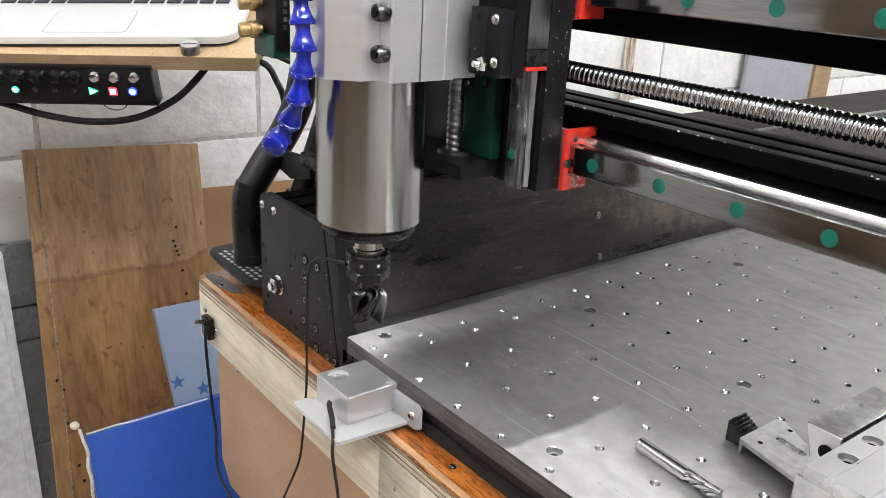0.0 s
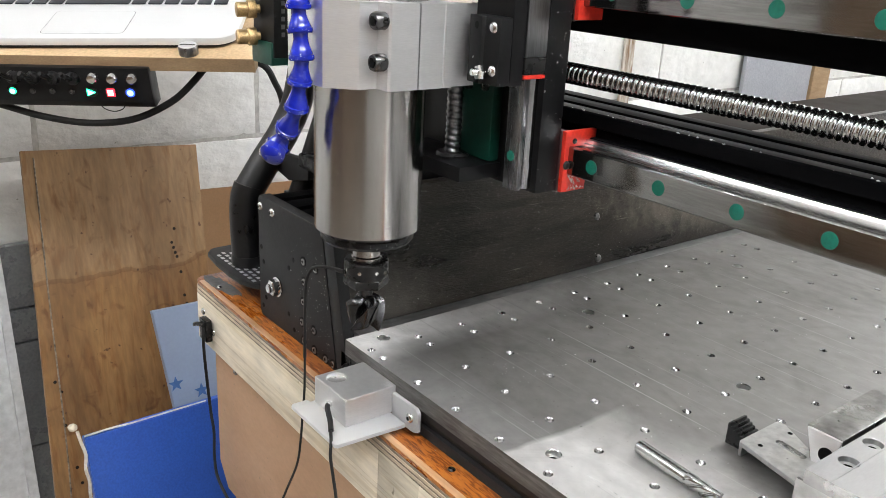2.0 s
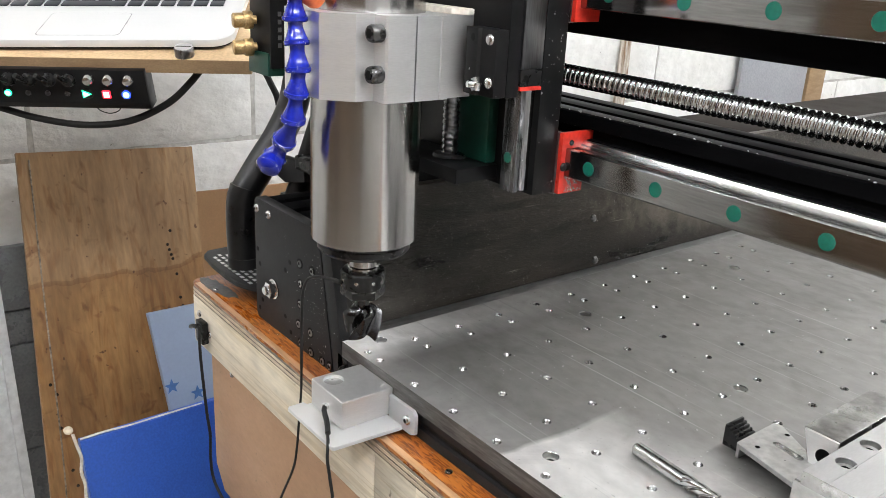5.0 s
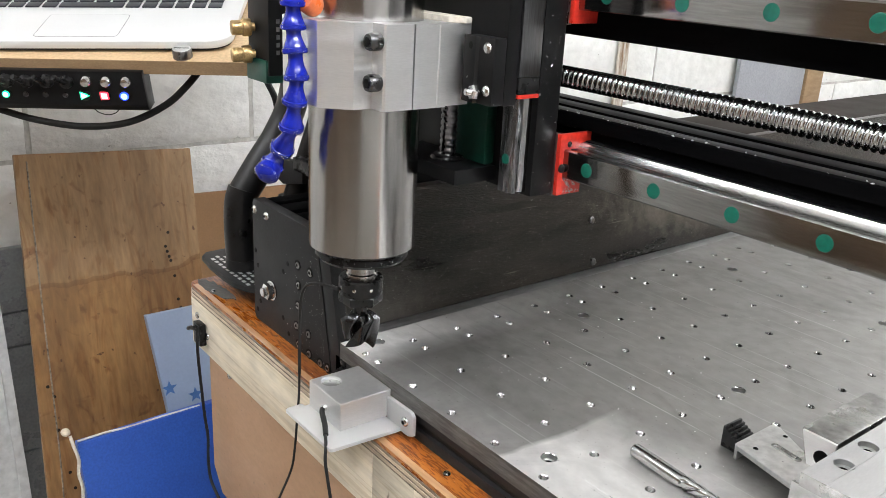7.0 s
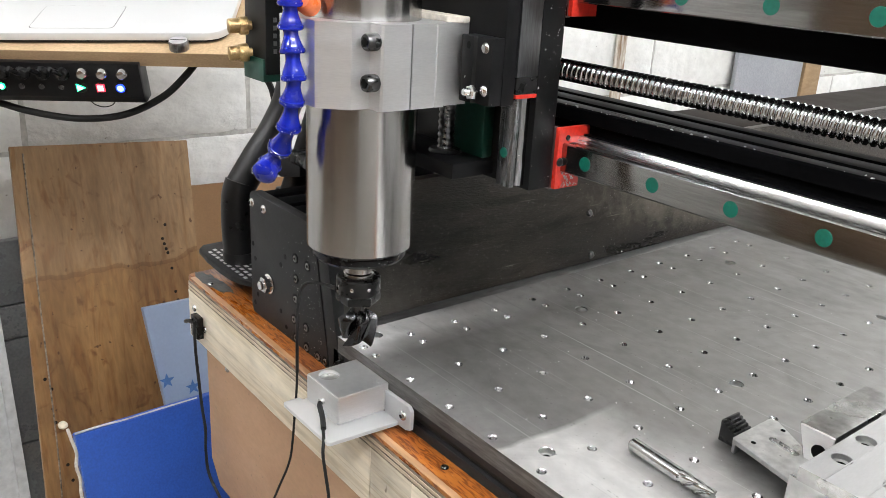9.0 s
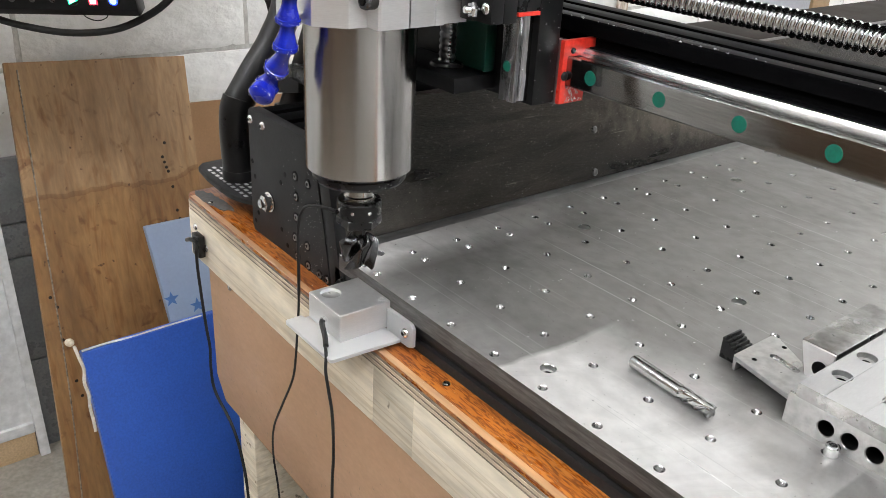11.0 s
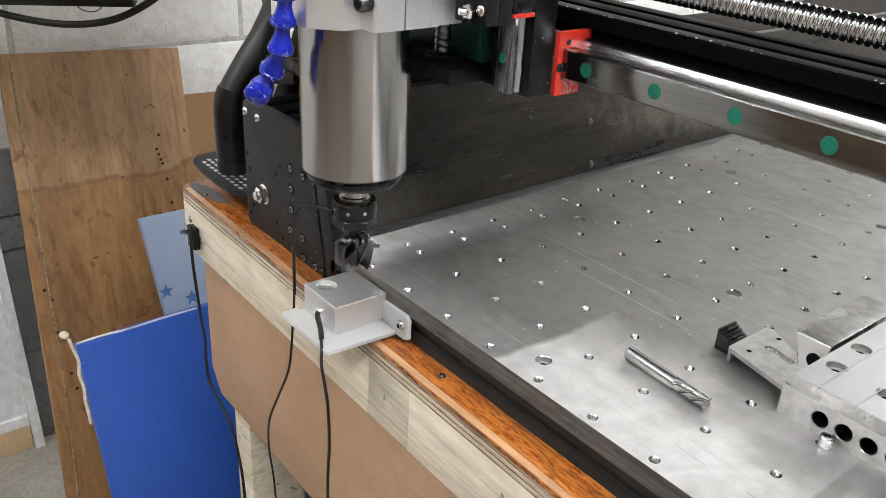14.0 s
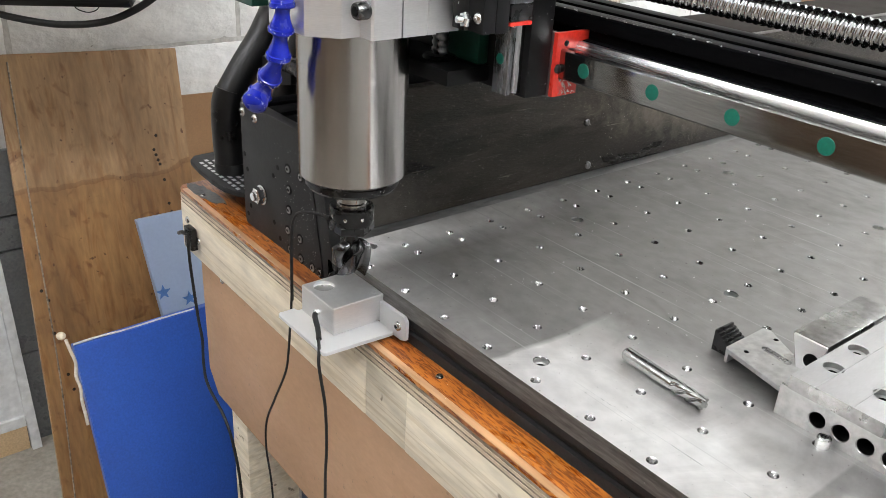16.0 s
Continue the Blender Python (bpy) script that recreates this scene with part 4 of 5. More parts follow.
def rail_x(z0, z1, label, first=0.1355, pitch=0.0618):
    """A profiled rail along the gantry with plugged holes."""
    rail = thing("linear_rail", label, "linear rail", "gantry rails")
    h = z1 - z0
    prof = [(GY, z0 + 0.002), (GY - 0.006, z0 + 0.002), (GY - 0.009, z0 + 0.0045), (GY - 0.013, z0 + 0.0045), (GY - 0.016, z0), (GY - 0.021, z0), (GY - 0.022, z0 + 0.001),
            (GY - 0.022, z1 - 0.0012), (GY - 0.0208, z1), (GY - 0.018, z1), (GY - 0.0165, z1 - 0.0045), (GY, z1 - 0.0045)]
    part("rail", prism(prof, GX0 + 0.02, GX1 - 0.02, "x", 0.0003), RAIL_FACE, rail)
    curve = [(GY - 0.0165 + 0.0135 * math.cos(a), z1 + 0.0095 + 0.0135 * math.sin(a)) for a in (math.radians(-90 + 5 * k) for k in range(14))]
    part("raceway", prism(curve + [(GY, z1 + 0.0038), (GY, z1 - 0.0044), (GY - 0.0165, z1 - 0.0044)], GX0 + 0.02, GX1 - 0.02, "x"), RACE, rail, "bright hollow ball track along the rail")
    for k in range(-4, 11):
        x = first + pitch * k
        part("hole_plug", lathe([(0.0054, 0), (0.0052, 0.0003), (0, 0.0002)], (x, GY - 0.022, (z0 + z1) / 2), (0, -1, 0), 22), CAP, rail, "round green plastic plug")
    return rail


rail_x(0.1725, 0.1945, "ground steel lower gantry rail with green plugs")
rail_x(0.2955, 0.3175, "ground steel upper gantry rail with green plugs", 0.1378, 0.0627)

xscrew = thing("ball_screw", "long shiny ball screw running along the gantry", "ball screw")
bm = bmesh.new()
N, PITCH, R, SEG = 2200, 0.0050, 0.0085, 24
rows = []
for i in range(N + 1):
    x = GX0 + 0.05 + (GX1 - GX0 - 0.1) * i / N
    row = []
    for k in range(SEG):
        a = 2 * math.pi * k / SEG
        ph = (x / PITCH + a / (2 * math.pi)) % 1
        r = R - 0.0016 * max(0.0, math.sin(math.pi * min(1, ph / 0.7))) ** 0.6
        row.append((x, 0.128 + r * math.cos(a), 0.2420 + r * math.sin(a)))
    rows.append(row)
vs = [[bm.verts.new(q) for q in row] for row in rows]
for a, b in zip(vs, vs[1:]):
    for k in range(SEG):
        bm.faces.new((a[k], a[(k + 1) % SEG], b[(k + 1) % SEG], b[k]))
part("screw", bm, SCREW, xscrew, smooth=60)
part("end_bearing", bx((GX0 + 0.02, 0.118, 0.2185), (GX0 + 0.06, 0.17, 0.275), 0.002), ANODIZED, xscrew, "black end bearing block")
part("end_bearing", bx((GX1 - 0.06, 0.118, 0.2185), (GX1 - 0.02, 0.17, 0.275), 0.002), ANODIZED, xscrew, "black end bearing block")
for x0, x1 in ((-0.236, -0.160), (0.70, 0.776)):
    up = thing("gantry_upright", "black upright plate carrying the gantry beams", "upright")
    part("upright", bx((x0, 0.1785, 0.09), (x1, 0.20, 0.375), 0.0015), ANODIZED, up)
    part("riser", bx((x0, 0.10, 0.087 if x0 < 0 else BT), (x1, 0.1783, 0.1705), 0.0015), ANODIZED, up)

# ---- X carriage with Z rails and Z screw ----
carriage = thing("gantry_carriage", "black carriage plate riding on the gantry rails", "carriage")
CX0, CX1 = -0.138, 0.046
part("back_plate", bx((CX0, 0.067, 0.160), (CX1, 0.089, 0.52), 0.0012), ANODIZED, carriage, "thick black carriage plate")
for z0, z1 in ((0.158, 0.206), (0.285, 0.331)):
    for x0, x1 in ((CX0 - 0.004, CX0 + 0.06), (CX1 - 0.06, CX1 + 0.004)):
        blk = part("bearing_block", bx((x0 + 0.004, 0.0895, z0), (x1 - 0.004, 0.0948, z1), 0.001), RAIL_DARK, carriage)
        for xe, xf in ((x0, x0 + 0.004), (x1 - 0.004, x1)):
            prof = [(0.0905, z0 + 0.001), (0.0905, z1), (0.126, z1), (0.126, z1 - 0.012), (0.0955, z1 - 0.0125), (0.0955, z0 + 0.0135), (0.116, z0 + 0.013), (0.116, z0 + 0.001)]
            part("end_seal", prism(prof, xe, xf, "x", 0.0006), RED, blk, "bright red rail seal")
        part("seal_screw", button_screw((x1, 0.100, z0 + 0.040), (1, 0, 0), 0.0022), OXIDE, blk)
        part("grease_nipple", button_screw((x1, 0.0935, z0 + 0.022), (1, 0, 0), 0.0034), OXIDE, blk)
zprof = lambda xc: [(xc - 0.0075, 0.052), (xc + 0.0075, 0.052), (xc + 0.0075, 0.056), (xc + 0.0048, 0.058), (xc + 0.0048, 0.0605), (xc + 0.0066, 0.0635), (xc + 0.0066, 0.067),
                    (xc - 0.0066, 0.067), (xc - 0.0066, 0.0635), (xc - 0.0048, 0.0605), (xc - 0.0048, 0.058), (xc - 0.0075, 0.056)]
for xc in (0.0335, -0.1251):
    zr = part("vertical_rail", prism(zprof(xc), 0.163, 0.5, "z", 0.0003), RAIL_DARK, carriage, "oily vertical rail with green plugs")
    for z in (0.188, 0.248, 0.308):
        part("hole_plug", lathe([(0.0040, 0), (0.0038, 0.0003), (0, 0.0002)], (xc - 0.001, 0.052, z), (0, -1, 0), 18), CAP, zr, "green plastic plug")
part("screw_bearing", bx((-0.092, 0.026, 0.164), (0.006, 0.067, 0.1755), 0.0012), ANODIZED, carriage, "black lower bearing block of the vertical screw")
part("motor_housing", bx((-0.05, 0.056, 0.176), (0.004, 0.0668, 0.255), 0.003), GREEN, carriage, "dark green housing behind the screw")
for x, z in ((-0.024, 0.232), (-0.004, 0.234), (-0.036, 0.222)):
    part("housing_bolt", cap_screw((x, 0.056, z), (0, -1, 0), 0.0042, 0.003), OXIDE, carriage)
    part("bolt_socket", socket((x, 0.0528, z), (0, -1, 0), 0.0018), CHROME, carriage)
for x, z in ((0.0185, 0.214), (0.0175, 0.172), (0.018, 0.195)):
    part("plate_screw", button_screw((x, 0.067, z), (0, -1, 0), 0.0042), CHROME, carriage, "bright screw in the carriage plate")
part("flange_ring", lathe([(0.013, 0), (0.0135, 0.001), (0.012, 0.003), (0.008, 0.0035)], (-0.031, 0.048, 0.1755), (0, 0, 1), 28), OXIDE, carriage)

zscrew = thing("vertical_ball_screw", "short oily vertical ball screw behind the spindle", "ball screw", at=pose(-0.031, 0.048, 0.179))
bm = bmesh.new()
N, PITCH, R = 240, 0.005, 0.0066
vs = []
for i in range(N + 1):
    z = 0.16 * i / N
    row = []
    for k in range(SEG):
        a = 2 * math.pi * k / SEG
        ph = (z / PITCH + a / (2 * math.pi)) % 1
        r = R - 0.0009 * max(0.0, math.sin(math.pi * min(1, ph / 0.62))) ** 0.7
        row.append(bm.verts.new((r * math.cos(a), r * math.sin(a), z)))
    vs.append(row)
for a, b in zip(vs, vs[1:]):
    for k in range(SEG):
        bm.faces.new((a[k], a[(k + 1) % SEG], b[(k + 1) % SEG], b[k]))
bm.faces.new(vs[0])
bm.faces.new(vs[-1])
part("screw", bm, RAIL_DARK, zscrew, smooth=60)

# ---- Z slide with the spindle clamp (moves) ----
SX, SY = -0.0451, -0.0218
slide = thing("spindle_slide", "vertical slide with a milled aluminium spindle clamp", "slide")
part("slide_plate", bx((CX0, 0.034, 0.246), (0.045, 0.046, 0.52), 0.001), ANODIZED, slide, "black slide plate")
CZ0, CZ1 = 0.2415, 0.299


def bored(outline, inner, z0, z1):
    """An outline with a round bite, swept in z."""
    return prism(outline + inner, z0, z1, "z", 0.0)


RB = 0.0415
arc = lambda a0, a1, n=20: [(SX + RB * math.cos(math.radians(a0 + (a1 - a0) * k / n)), SY + RB * math.sin(math.radians(a0 + (a1 - a0) * k / n))) for k in range(n + 1)]
YS = -0.0185
sa = math.degrees(math.asin((YS - SY - 0.0006) / RB))
front = [(0.0100, YS - 0.0006), (0.0100, -0.0415), (0.0086, -0.043), (-0.0045, -0.043), (-0.0045, -0.0575), (-0.0215, -0.0755), (-0.0701, -0.0755), (-0.0871, -0.0575),
         (-0.0871, -0.043), (-0.1016, -0.043), (-0.1016, YS - 0.0006)]
part("clamp_front", bored(front, arc(180 - sa, 360 + sa), CZ0, CZ1), ALU, slide, "milled aluminium front half of the clamp")
sb = math.degrees(math.asin((YS + 0.0006 - SY) / RB))
rear = [(-0.1016, YS + 0.0006), (-0.1016, 0.0335), (0.0065, 0.0335), (0.0065, 0.012), (0.0100, 0.0105), (0.0100, 0.0035), (0.0090, 0.003), (0.0090, 0.0022), (0.0100, 0.0016), (0.0100, YS + 0.0006)]
part("clamp_rear", bored(rear, arc(sb, 180 - sb), CZ0, CZ1), ALU, slide, "milled aluminium rear half of the clamp")
for x in (0.0040, -0.0956):
    for z in (0.2875, 0.2605):
        b = part("clamp_bolt", cap_screw((x, -0.043, z), (0, -1, 0), 0.0060, 0.0095, None, 0.6, 28), BOLT, slide, "black socket-head clamp bolt")
        part("hex_socket", socket((x, -0.0530, z), (0, -1, 0), 0.0036), BORE_SHADE, b)
part("peeling_gasket", prism([(-0.09, 0.012), (0.0, 0.018), (0.0095, 0.026), (0.0085, 0.0325), (-0.09, 0.0325)], CZ1, CZ1 + 0.0045, "z", 0.0012), RAW_EDGE, slide, "whitish sealant smeared on the clamp top")
part("adjuster_bracket", prism([(0.0135, 0.0338), (0.0135, 0.0215), (0.0275, 0.0205), (0.0285, 0.0235), (0.0450, 0.0225), (0.0450, 0.0338)], 0.2465, 0.2925, "z", 0.0008), ANODIZED, slide, "black angle bracket with an adjusting screw")
part("bracket_screw", button_screw((0.0375, 0.0235, 0.2855), (0, -1, 0), 0.0042), CHROME, slide)
part("bracket_screw", button_screw((0.0385, 0.0235, 0.2565), (0, -1, 0), 0.0042), CHROME, slide)
adj = lathe([(0.0027, 0), (0.0027, 0.009), (0.0022, 0.0098)], (0.031, 0.022, 0.2545), (-0.25, -1, 0.05), 14)
lathe([(0.0052, 0.001), (0.0055, 0.0018), (0.0055, 0.0048), (0.005, 0.0055)], (0.031, 0.022, 0.2545), (-0.25, -1, 0.05), 6, adj)
part("adjusting_screw", adj, CHROME, slide, "bright adjusting screw with lock nut")
part("thread_hole", lathe([(0.0026, 0), (0, 0.0002)], (0.0225, 0.0208, 0.286), (0, -1, 0), 14), BORE_SHADE, slide)
for x, z in ((0.017, 0.327), (0.0345, 0.324)):
    w = part("plate_screw", cap_screw((x, 0.034, z), (0, -1, 0), 0.0046, 0.0016), CHROME, slide, "bright recessed screw")
for xc in (0.0335, -0.1251):
    blk = part("bearing_block", bx((xc - 0.0155, 0.0465, 0.2655), (xc + 0.0125, 0.0665, 0.34), 0.0008), RAIL_DARK, slide, "grey steel bearing block")
    part("end_cap", bx((xc - 0.0155, 0.0465, 0.2535), (xc + 0.0125, 0.0665, 0.2653), 0.0008), OXIDE, blk, "black block end cap")
    part("seal", bx((xc - 0.0155, 0.0465, 0.2505), (xc + 0.0128, 0.0668, 0.2533), 0.0005), RED, blk, "thin red rail seal")
    part("grease_port", lathe([(0.0022, 0), (0, 0.0002)], (xc + 0.0125, 0.0515, 0.2595), (1, 0, 0), 6), BORE_SHADE, blk)

spindle = thing("spindle_motor", "brushed stainless steel spindle motor with black collet nut", "spindle motor", at=pose(SX, SY, 0))
part("body", lathe([(0.0397, 0.1283), (0.0410, 0.1293), (0.0412, 0.1308), (0.0412, 0.56)], seg=96), SPINDLE, spindle, "brushed cylindrical motor body")
part("lower_flange", lathe([(0.0265, 0.1168), (0.0340, 0.1180), (0.0362, 0.1206), (0.0358, 0.1248), (0.0390, 0.1281)], seg=64), OXIDE, spindle, "oily black lower flange")
part("shaft", lathe([(0.0108, 0.094), (0.0112, 0.100), (0.0122, 0.1008), (0.0122, 0.1035), (0.0112, 0.1045), (0.0115, 0.1175)], seg=40), SPINDLE, spindle, "bright spindle nose")
nut = lathe([(0.0150, 0.0862), (0.0172, 0.0866), (0.0176, 0.0880), (0.0176, 0.0990), (0.0168, 0.1004), (0.0128, 0.1008)], seg=48)
lathe([(0.0140, 0.0780), (0.0170, 0.0788), (0.0180, 0.0808), (0.0180, 0.0856), (0.0172, 0.0866)], (0, 0, 0), (0, 0, 1), 6, nut)
nut_part = part("collet_nut", nut, OXIDE, spindle, "black hexagonal collet nut", 28)
for a in range(-95, 265, 45):
    way = (math.cos(math.radians(a)), math.sin(math.radians(a)), 0)
    part("balance_hole", lathe([(0.0015, 0), (0.0012, 0.0002), (0, 0.0002)], (0.0176 * way[0], 0.0176 * way[1], 0.0935), way, 12), CHROME, nut_part)
part("collet", lathe([(0.0066, 0.0775), (0.0095, 0.0785), (0.0095, 0.081)], seg=30), CARBIDE, spindle)

cutter = thing("milling_cutter", "four-flute steel milling cutter held in the collet", "milling cutter", at=pose(SX, SY, 0))
part("shank", lathe([(0.0058, 0.066), (0.006, 0.0665), (0.006, 0.0800)], seg=28), CARBIDE, cutter)
bm = bmesh.new()
rows = []
for i in range(25):
    f = i / 24
    z = 0.0475 + 0.0215 * f
    swell = 1.0 if f < 0.7 else 1 - 0.42 * ((f - 0.7) / 0.3) ** 1.8
    row = []
    for k in range(64):
        a = 2 * math.pi * k / 64
        ph = (a / (math.pi / 2)) % 1
        core = 0.0088 * swell
        r = core + (0.0158 * swell - core) * (max(0, 1 - ph / 0.78) ** 0.7 if ph < 0.78 else ((ph - 0.78) / 0.22) ** 3)
        dish = 0.0045 * (r / 0.0155) ** 2 * (1 - f) ** 2
        aa = a + 1.25 * f + 0.15
        row.append(bm.verts.new((r * math.cos(aa), r * math.sin(aa), z - dish)))
    rows.append(row)
for a, b in zip(rows, rows[1:]):
    for k in range(64):
        bm.faces.new((a[k], a[(k + 1) % 64], b[(k + 1) % 64], b[k]))
for row, z in ((rows[0], 0.0485), (rows[-1], 0.0695)):
    mid = bm.verts.new((0, 0, z))
    for k in range(64):
        bm.faces.new((row[k], row[(k + 1) % 64], mid))
part("cutting_head", bm, CARBIDE, cutter, "twisted four-flute cutting head")

hose = thing("coolant_hose", "jointed bright blue plastic coolant hose beside the spindle", "coolant hose")
joints = [(-0.036, -0.085, 0.336), (-0.0365, -0.085, 0.322), (-0.037, -0.085, 0.307), (-0.0368, -0.085, 0.2918), (-0.0342, -0.085, 0.2762), (-0.0326, -0.085, 0.2585), (-0.0360, -0.085, 0.2420), (-0.0410, -0.085, 0.2230), (-0.0545, -0.086, 0.2055), (-0.0605, -0.0905, 0.1935), (-0.0560, -0.0980, 0.1885)]
for k, (a, b) in enumerate(zip(joints, joints[1:])):
    a, b = Vector(a), Vector(b)
    way = (b - a).normalized()
    long = (b - a).length
    prof = [(0.0052, -0.001), (0.0050, long * 0.10), (0.0050, long * 0.22), (0.0057, long * 0.40), (0.0068, long * 0.58), (0.0078, long * 0.72), (0.0079, long * 0.77), (0.0087, long * 0.79), (0.0088, long * 0.94), (0.0080, long * 1.0), (0.0060, long * 1.0)]
    if k == len(joints) - 2:
        prof = [(0.0060, -0.002), (0.0084, long * 0.15), (0.0090, long * 0.42), (0.0092, long * 0.80), (0.0078, long), (0.0050, long * 1.15), (0, long * 1.2)]
    part("hose_joint", lathe(prof, a, way, 28), HOSE, hose)
part("elbow", lathe([(0.0070, -0.014), (0.0078, -0.012), (0.0078, -0.002), (0.0065, 0.0)], (-0.033, -0.079, 0.312), (0.3, -0.6, 0.3), 20), ORANGE_PL, hose, "orange plastic hose fitting")
valve = thing("solenoid_valve", "black and green valve block with two knurled brass fittings", "valve")
part("body", bx((-0.170, -0.054, 0.2455), (-0.134, -0.026, 0.36), 0.0012), ANODIZED, valve, "black valve body")
part("base", bx((-0.1705, -0.0555, 0.2395), (-0.136, -0.030, 0.2575), 0.001), GREEN, valve, "dark green valve base")
part("bracket", bx((-0.1335, -0.042, 0.30), (-0.095, -0.032, 0.35), 0.001), OXIDE, valve, "black mounting bracket")
for z in (0.2605, 0.2815):
    fit_bm = lathe([(0.0034, 0), (0.0034, 0.003), (0.0066, 0.0032), (0.0071, 0.0040), (0.0071, 0.0092), (0.0066, 0.0100), (0.0056, 0.0102), (0.0058, 0.0112), (0.0058, 0.0178), (0.0052, 0.0186), (0.0026, 0.0187)],
                   (-0.158, -0.054, z), (-0.25, -1, -0.05), 26)
    part("brass_fitting", fit_bm, BRASS, valve, "knurled brass needle valve")
for k, z in enumerate((0.262, 0.268, 0.274, 0.280, 0.286)):
    part("marking_bar", bx((-0.1338, -0.0475, z), (-0.1335, -0.0445, z + 0.0035), 0), GREY_PATCH, valve, smooth=0)

lead = thing("clip_lead", "thin black test lead clipped to the collet nut", "lead")
part("lead", tube([(-0.051, -0.0400, 0.0905), (-0.062, -0.043, 0.0905), (-0.075, -0.047, 0.0885), (-0.0845, -0.0495, 0.0830), (-0.0900, -0.0505, 0.0720), (-0.0915, -0.051, 0.058), (-0.0925, -0.051, 0.030), (-0.0930, -0.051, 0.0)], 0.0014, 8), RUBBER, lead)
part("clip", tube([(-0.0575, -0.0415, 0.0905), (-0.0535, -0.0405, 0.0905), (-0.0505, -0.0392, 0.0905)], 0.0018, 8, 2), OXIDE, lead, "small clip on the nut")
tail = thing("lead_tail", "thin black test lead hanging down the bench front", "lead")
part("lead", tube([(-0.0925, -0.051, 0.018), (-0.0930, -0.051, -0.010), (-0.0922, -0.052, -0.035), (-0.090, -0.055, -0.055), (-0.0925, -0.056, -0.085), (-0.098, -0.057, -0.112), (-0.121, -0.057, -0.155), (-0.142, -0.056, -0.195), (-0.149, -0.054, -0.235), (-0.143, -0.052, -0.300), (-0.145, -0.05, -0.5)], 0.0011, 8), RUBBER, tail)

# ---- touch-off block on its clear bracket ----
setter = thing("touch_block", "machined aluminium touch-off block on a clear plastic bracket", "touch block")
TX0, TX1, TY0, TY1, TZ0, TZ1 = -0.0665, -0.0175, -0.0565, -0.0085, -0.0325, -0.0082
bm = bmesh.new()
outer = [bm.verts.new(q) for q in ((TX0, TY0, TZ1), (TX1, TY0, TZ1), (TX1, TY1, TZ1), (TX0, TY1, TZ1))]
edges = [bm.edges.new((outer[i], outer[(i + 1) % 4])) for i in range(4)]
rings = []
for x, y, r, d in ((-0.0545, -0.0425, 0.0086, 0.0030),):
    ring = [bm.verts.new((x + r * math.cos(a), y + r * math.sin(a), TZ1)) for a in (2 * math.pi * k / 32 for k in range(32))]
    edges += [bm.edges.new((ring[i], ring[(i + 1) % 32])) for i in range(32)]
    rings.append((x, y, r, d, ring))
bmesh.ops.triangle_fill(bm, edges=edges, use_beauty=True)
for x, y, r, d, ring in rings:
    low = [bm.verts.new((v.co.x, v.co.y, TZ1 - d)) for v in ring]
    for i in range(32):
        bm.faces.new((ring[i], ring[(i + 1) % 32], low[(i + 1) % 32], low[i]))
    # Duller metal on the floor puts the recess's shade in the colour.
    bm.faces.new(low).material_index = 1
foot_v = [bm.verts.new((v.co.x, v.co.y, TZ0)) for v in outer]
for i in range(4):
    bm.faces.new((outer[i], outer[(i + 1) % 4], foot_v[(i + 1) % 4], foot_v[i]))
bm.faces.new(foot_v)
bmesh.ops.recalc_face_normals(bm, faces=bm.faces)
bmesh.ops.bevel(bm, geom=[e for e in bm.edges if all(v in outer or v in foot_v for v in e.verts)], offset=0.0006, segments=2, affect="EDGES")
part("block", bm, [ALU, ALU_DULL], setter, "machined aluminium block with a round recess")
part("pin", lathe([(0.0030, 0), (0.0030, 0.0003), (0.0022, 0.0004), (0.0020, 0.0001), (0, 0.0001)], (-0.0235, -0.0135, TZ1), (0, 0, 1), 24), ALU, setter, "small bright pin")
sheet_out = [(-0.0690, -0.0590), (-0.0735, -0.0600), (-0.0735, -0.0735), (-0.0715, -0.0755), (-0.0020, -0.0755), (-0.0002, -0.0735), (0.0015, -0.0410), (0.0030, -0.0180), (0.0030, -0.0125), (-0.0690, -0.0125)]
part("bracket_sheet", prism(sheet_out, TZ0 - 0.0035, TZ0 - 0.0002, "z", 0.0005), FROST, setter, "frosted clear plastic sheet")
part("bracket_ear", prism([(-0.0175, TZ0 - 0.006), (-0.0175, -0.0140), (0.0150, -0.0135), (0.0185, -0.0170), (0.0185, -0.0335), (0.0125, -0.0360), (0.0040, TZ0 - 0.0035)], -0.0122, -0.0088, "y", 0.0006), FROST, setter, "frosted upright ear")
ear = part("ear_screw", button_screw((0.0085, -0.0122, -0.0245), (0, -1, 0), 0.0042), CHROME, setter, "bright button-head screw")
part("ear_socket", socket((0.0085, -0.0148, -0.0245), (0, -1, 0), 0.0019), BORE_SHADE, ear)
part("rest", bx((-0.060, -0.0330, BT), (-0.0190, -0.0130, TZ0 - 0.0036), 0.0005), FROST, setter)
part("jack_socket", lathe([(0.0026, 0), (0.0026, 0.003), (0.0018, 0.0036)], (-0.0405, TY0, -0.0215), (0, -1, 0), 16), CHROME, setter, "bright plug in the block's side")
part("strain_relief", tube([(-0.0405, TY0 - 0.002, -0.0215), (-0.0370, TY0 - 0.0050, -0.0225), (-0.0250, TY0 - 0.0095, -0.0260), (-0.0150, TY0 - 0.0145, -0.0288)], 0.0022, 12, 5), RUBBER, setter, "thick black strain relief")
lead2 = thing("probe_lead", "black probe lead hanging from the touch block", "lead")
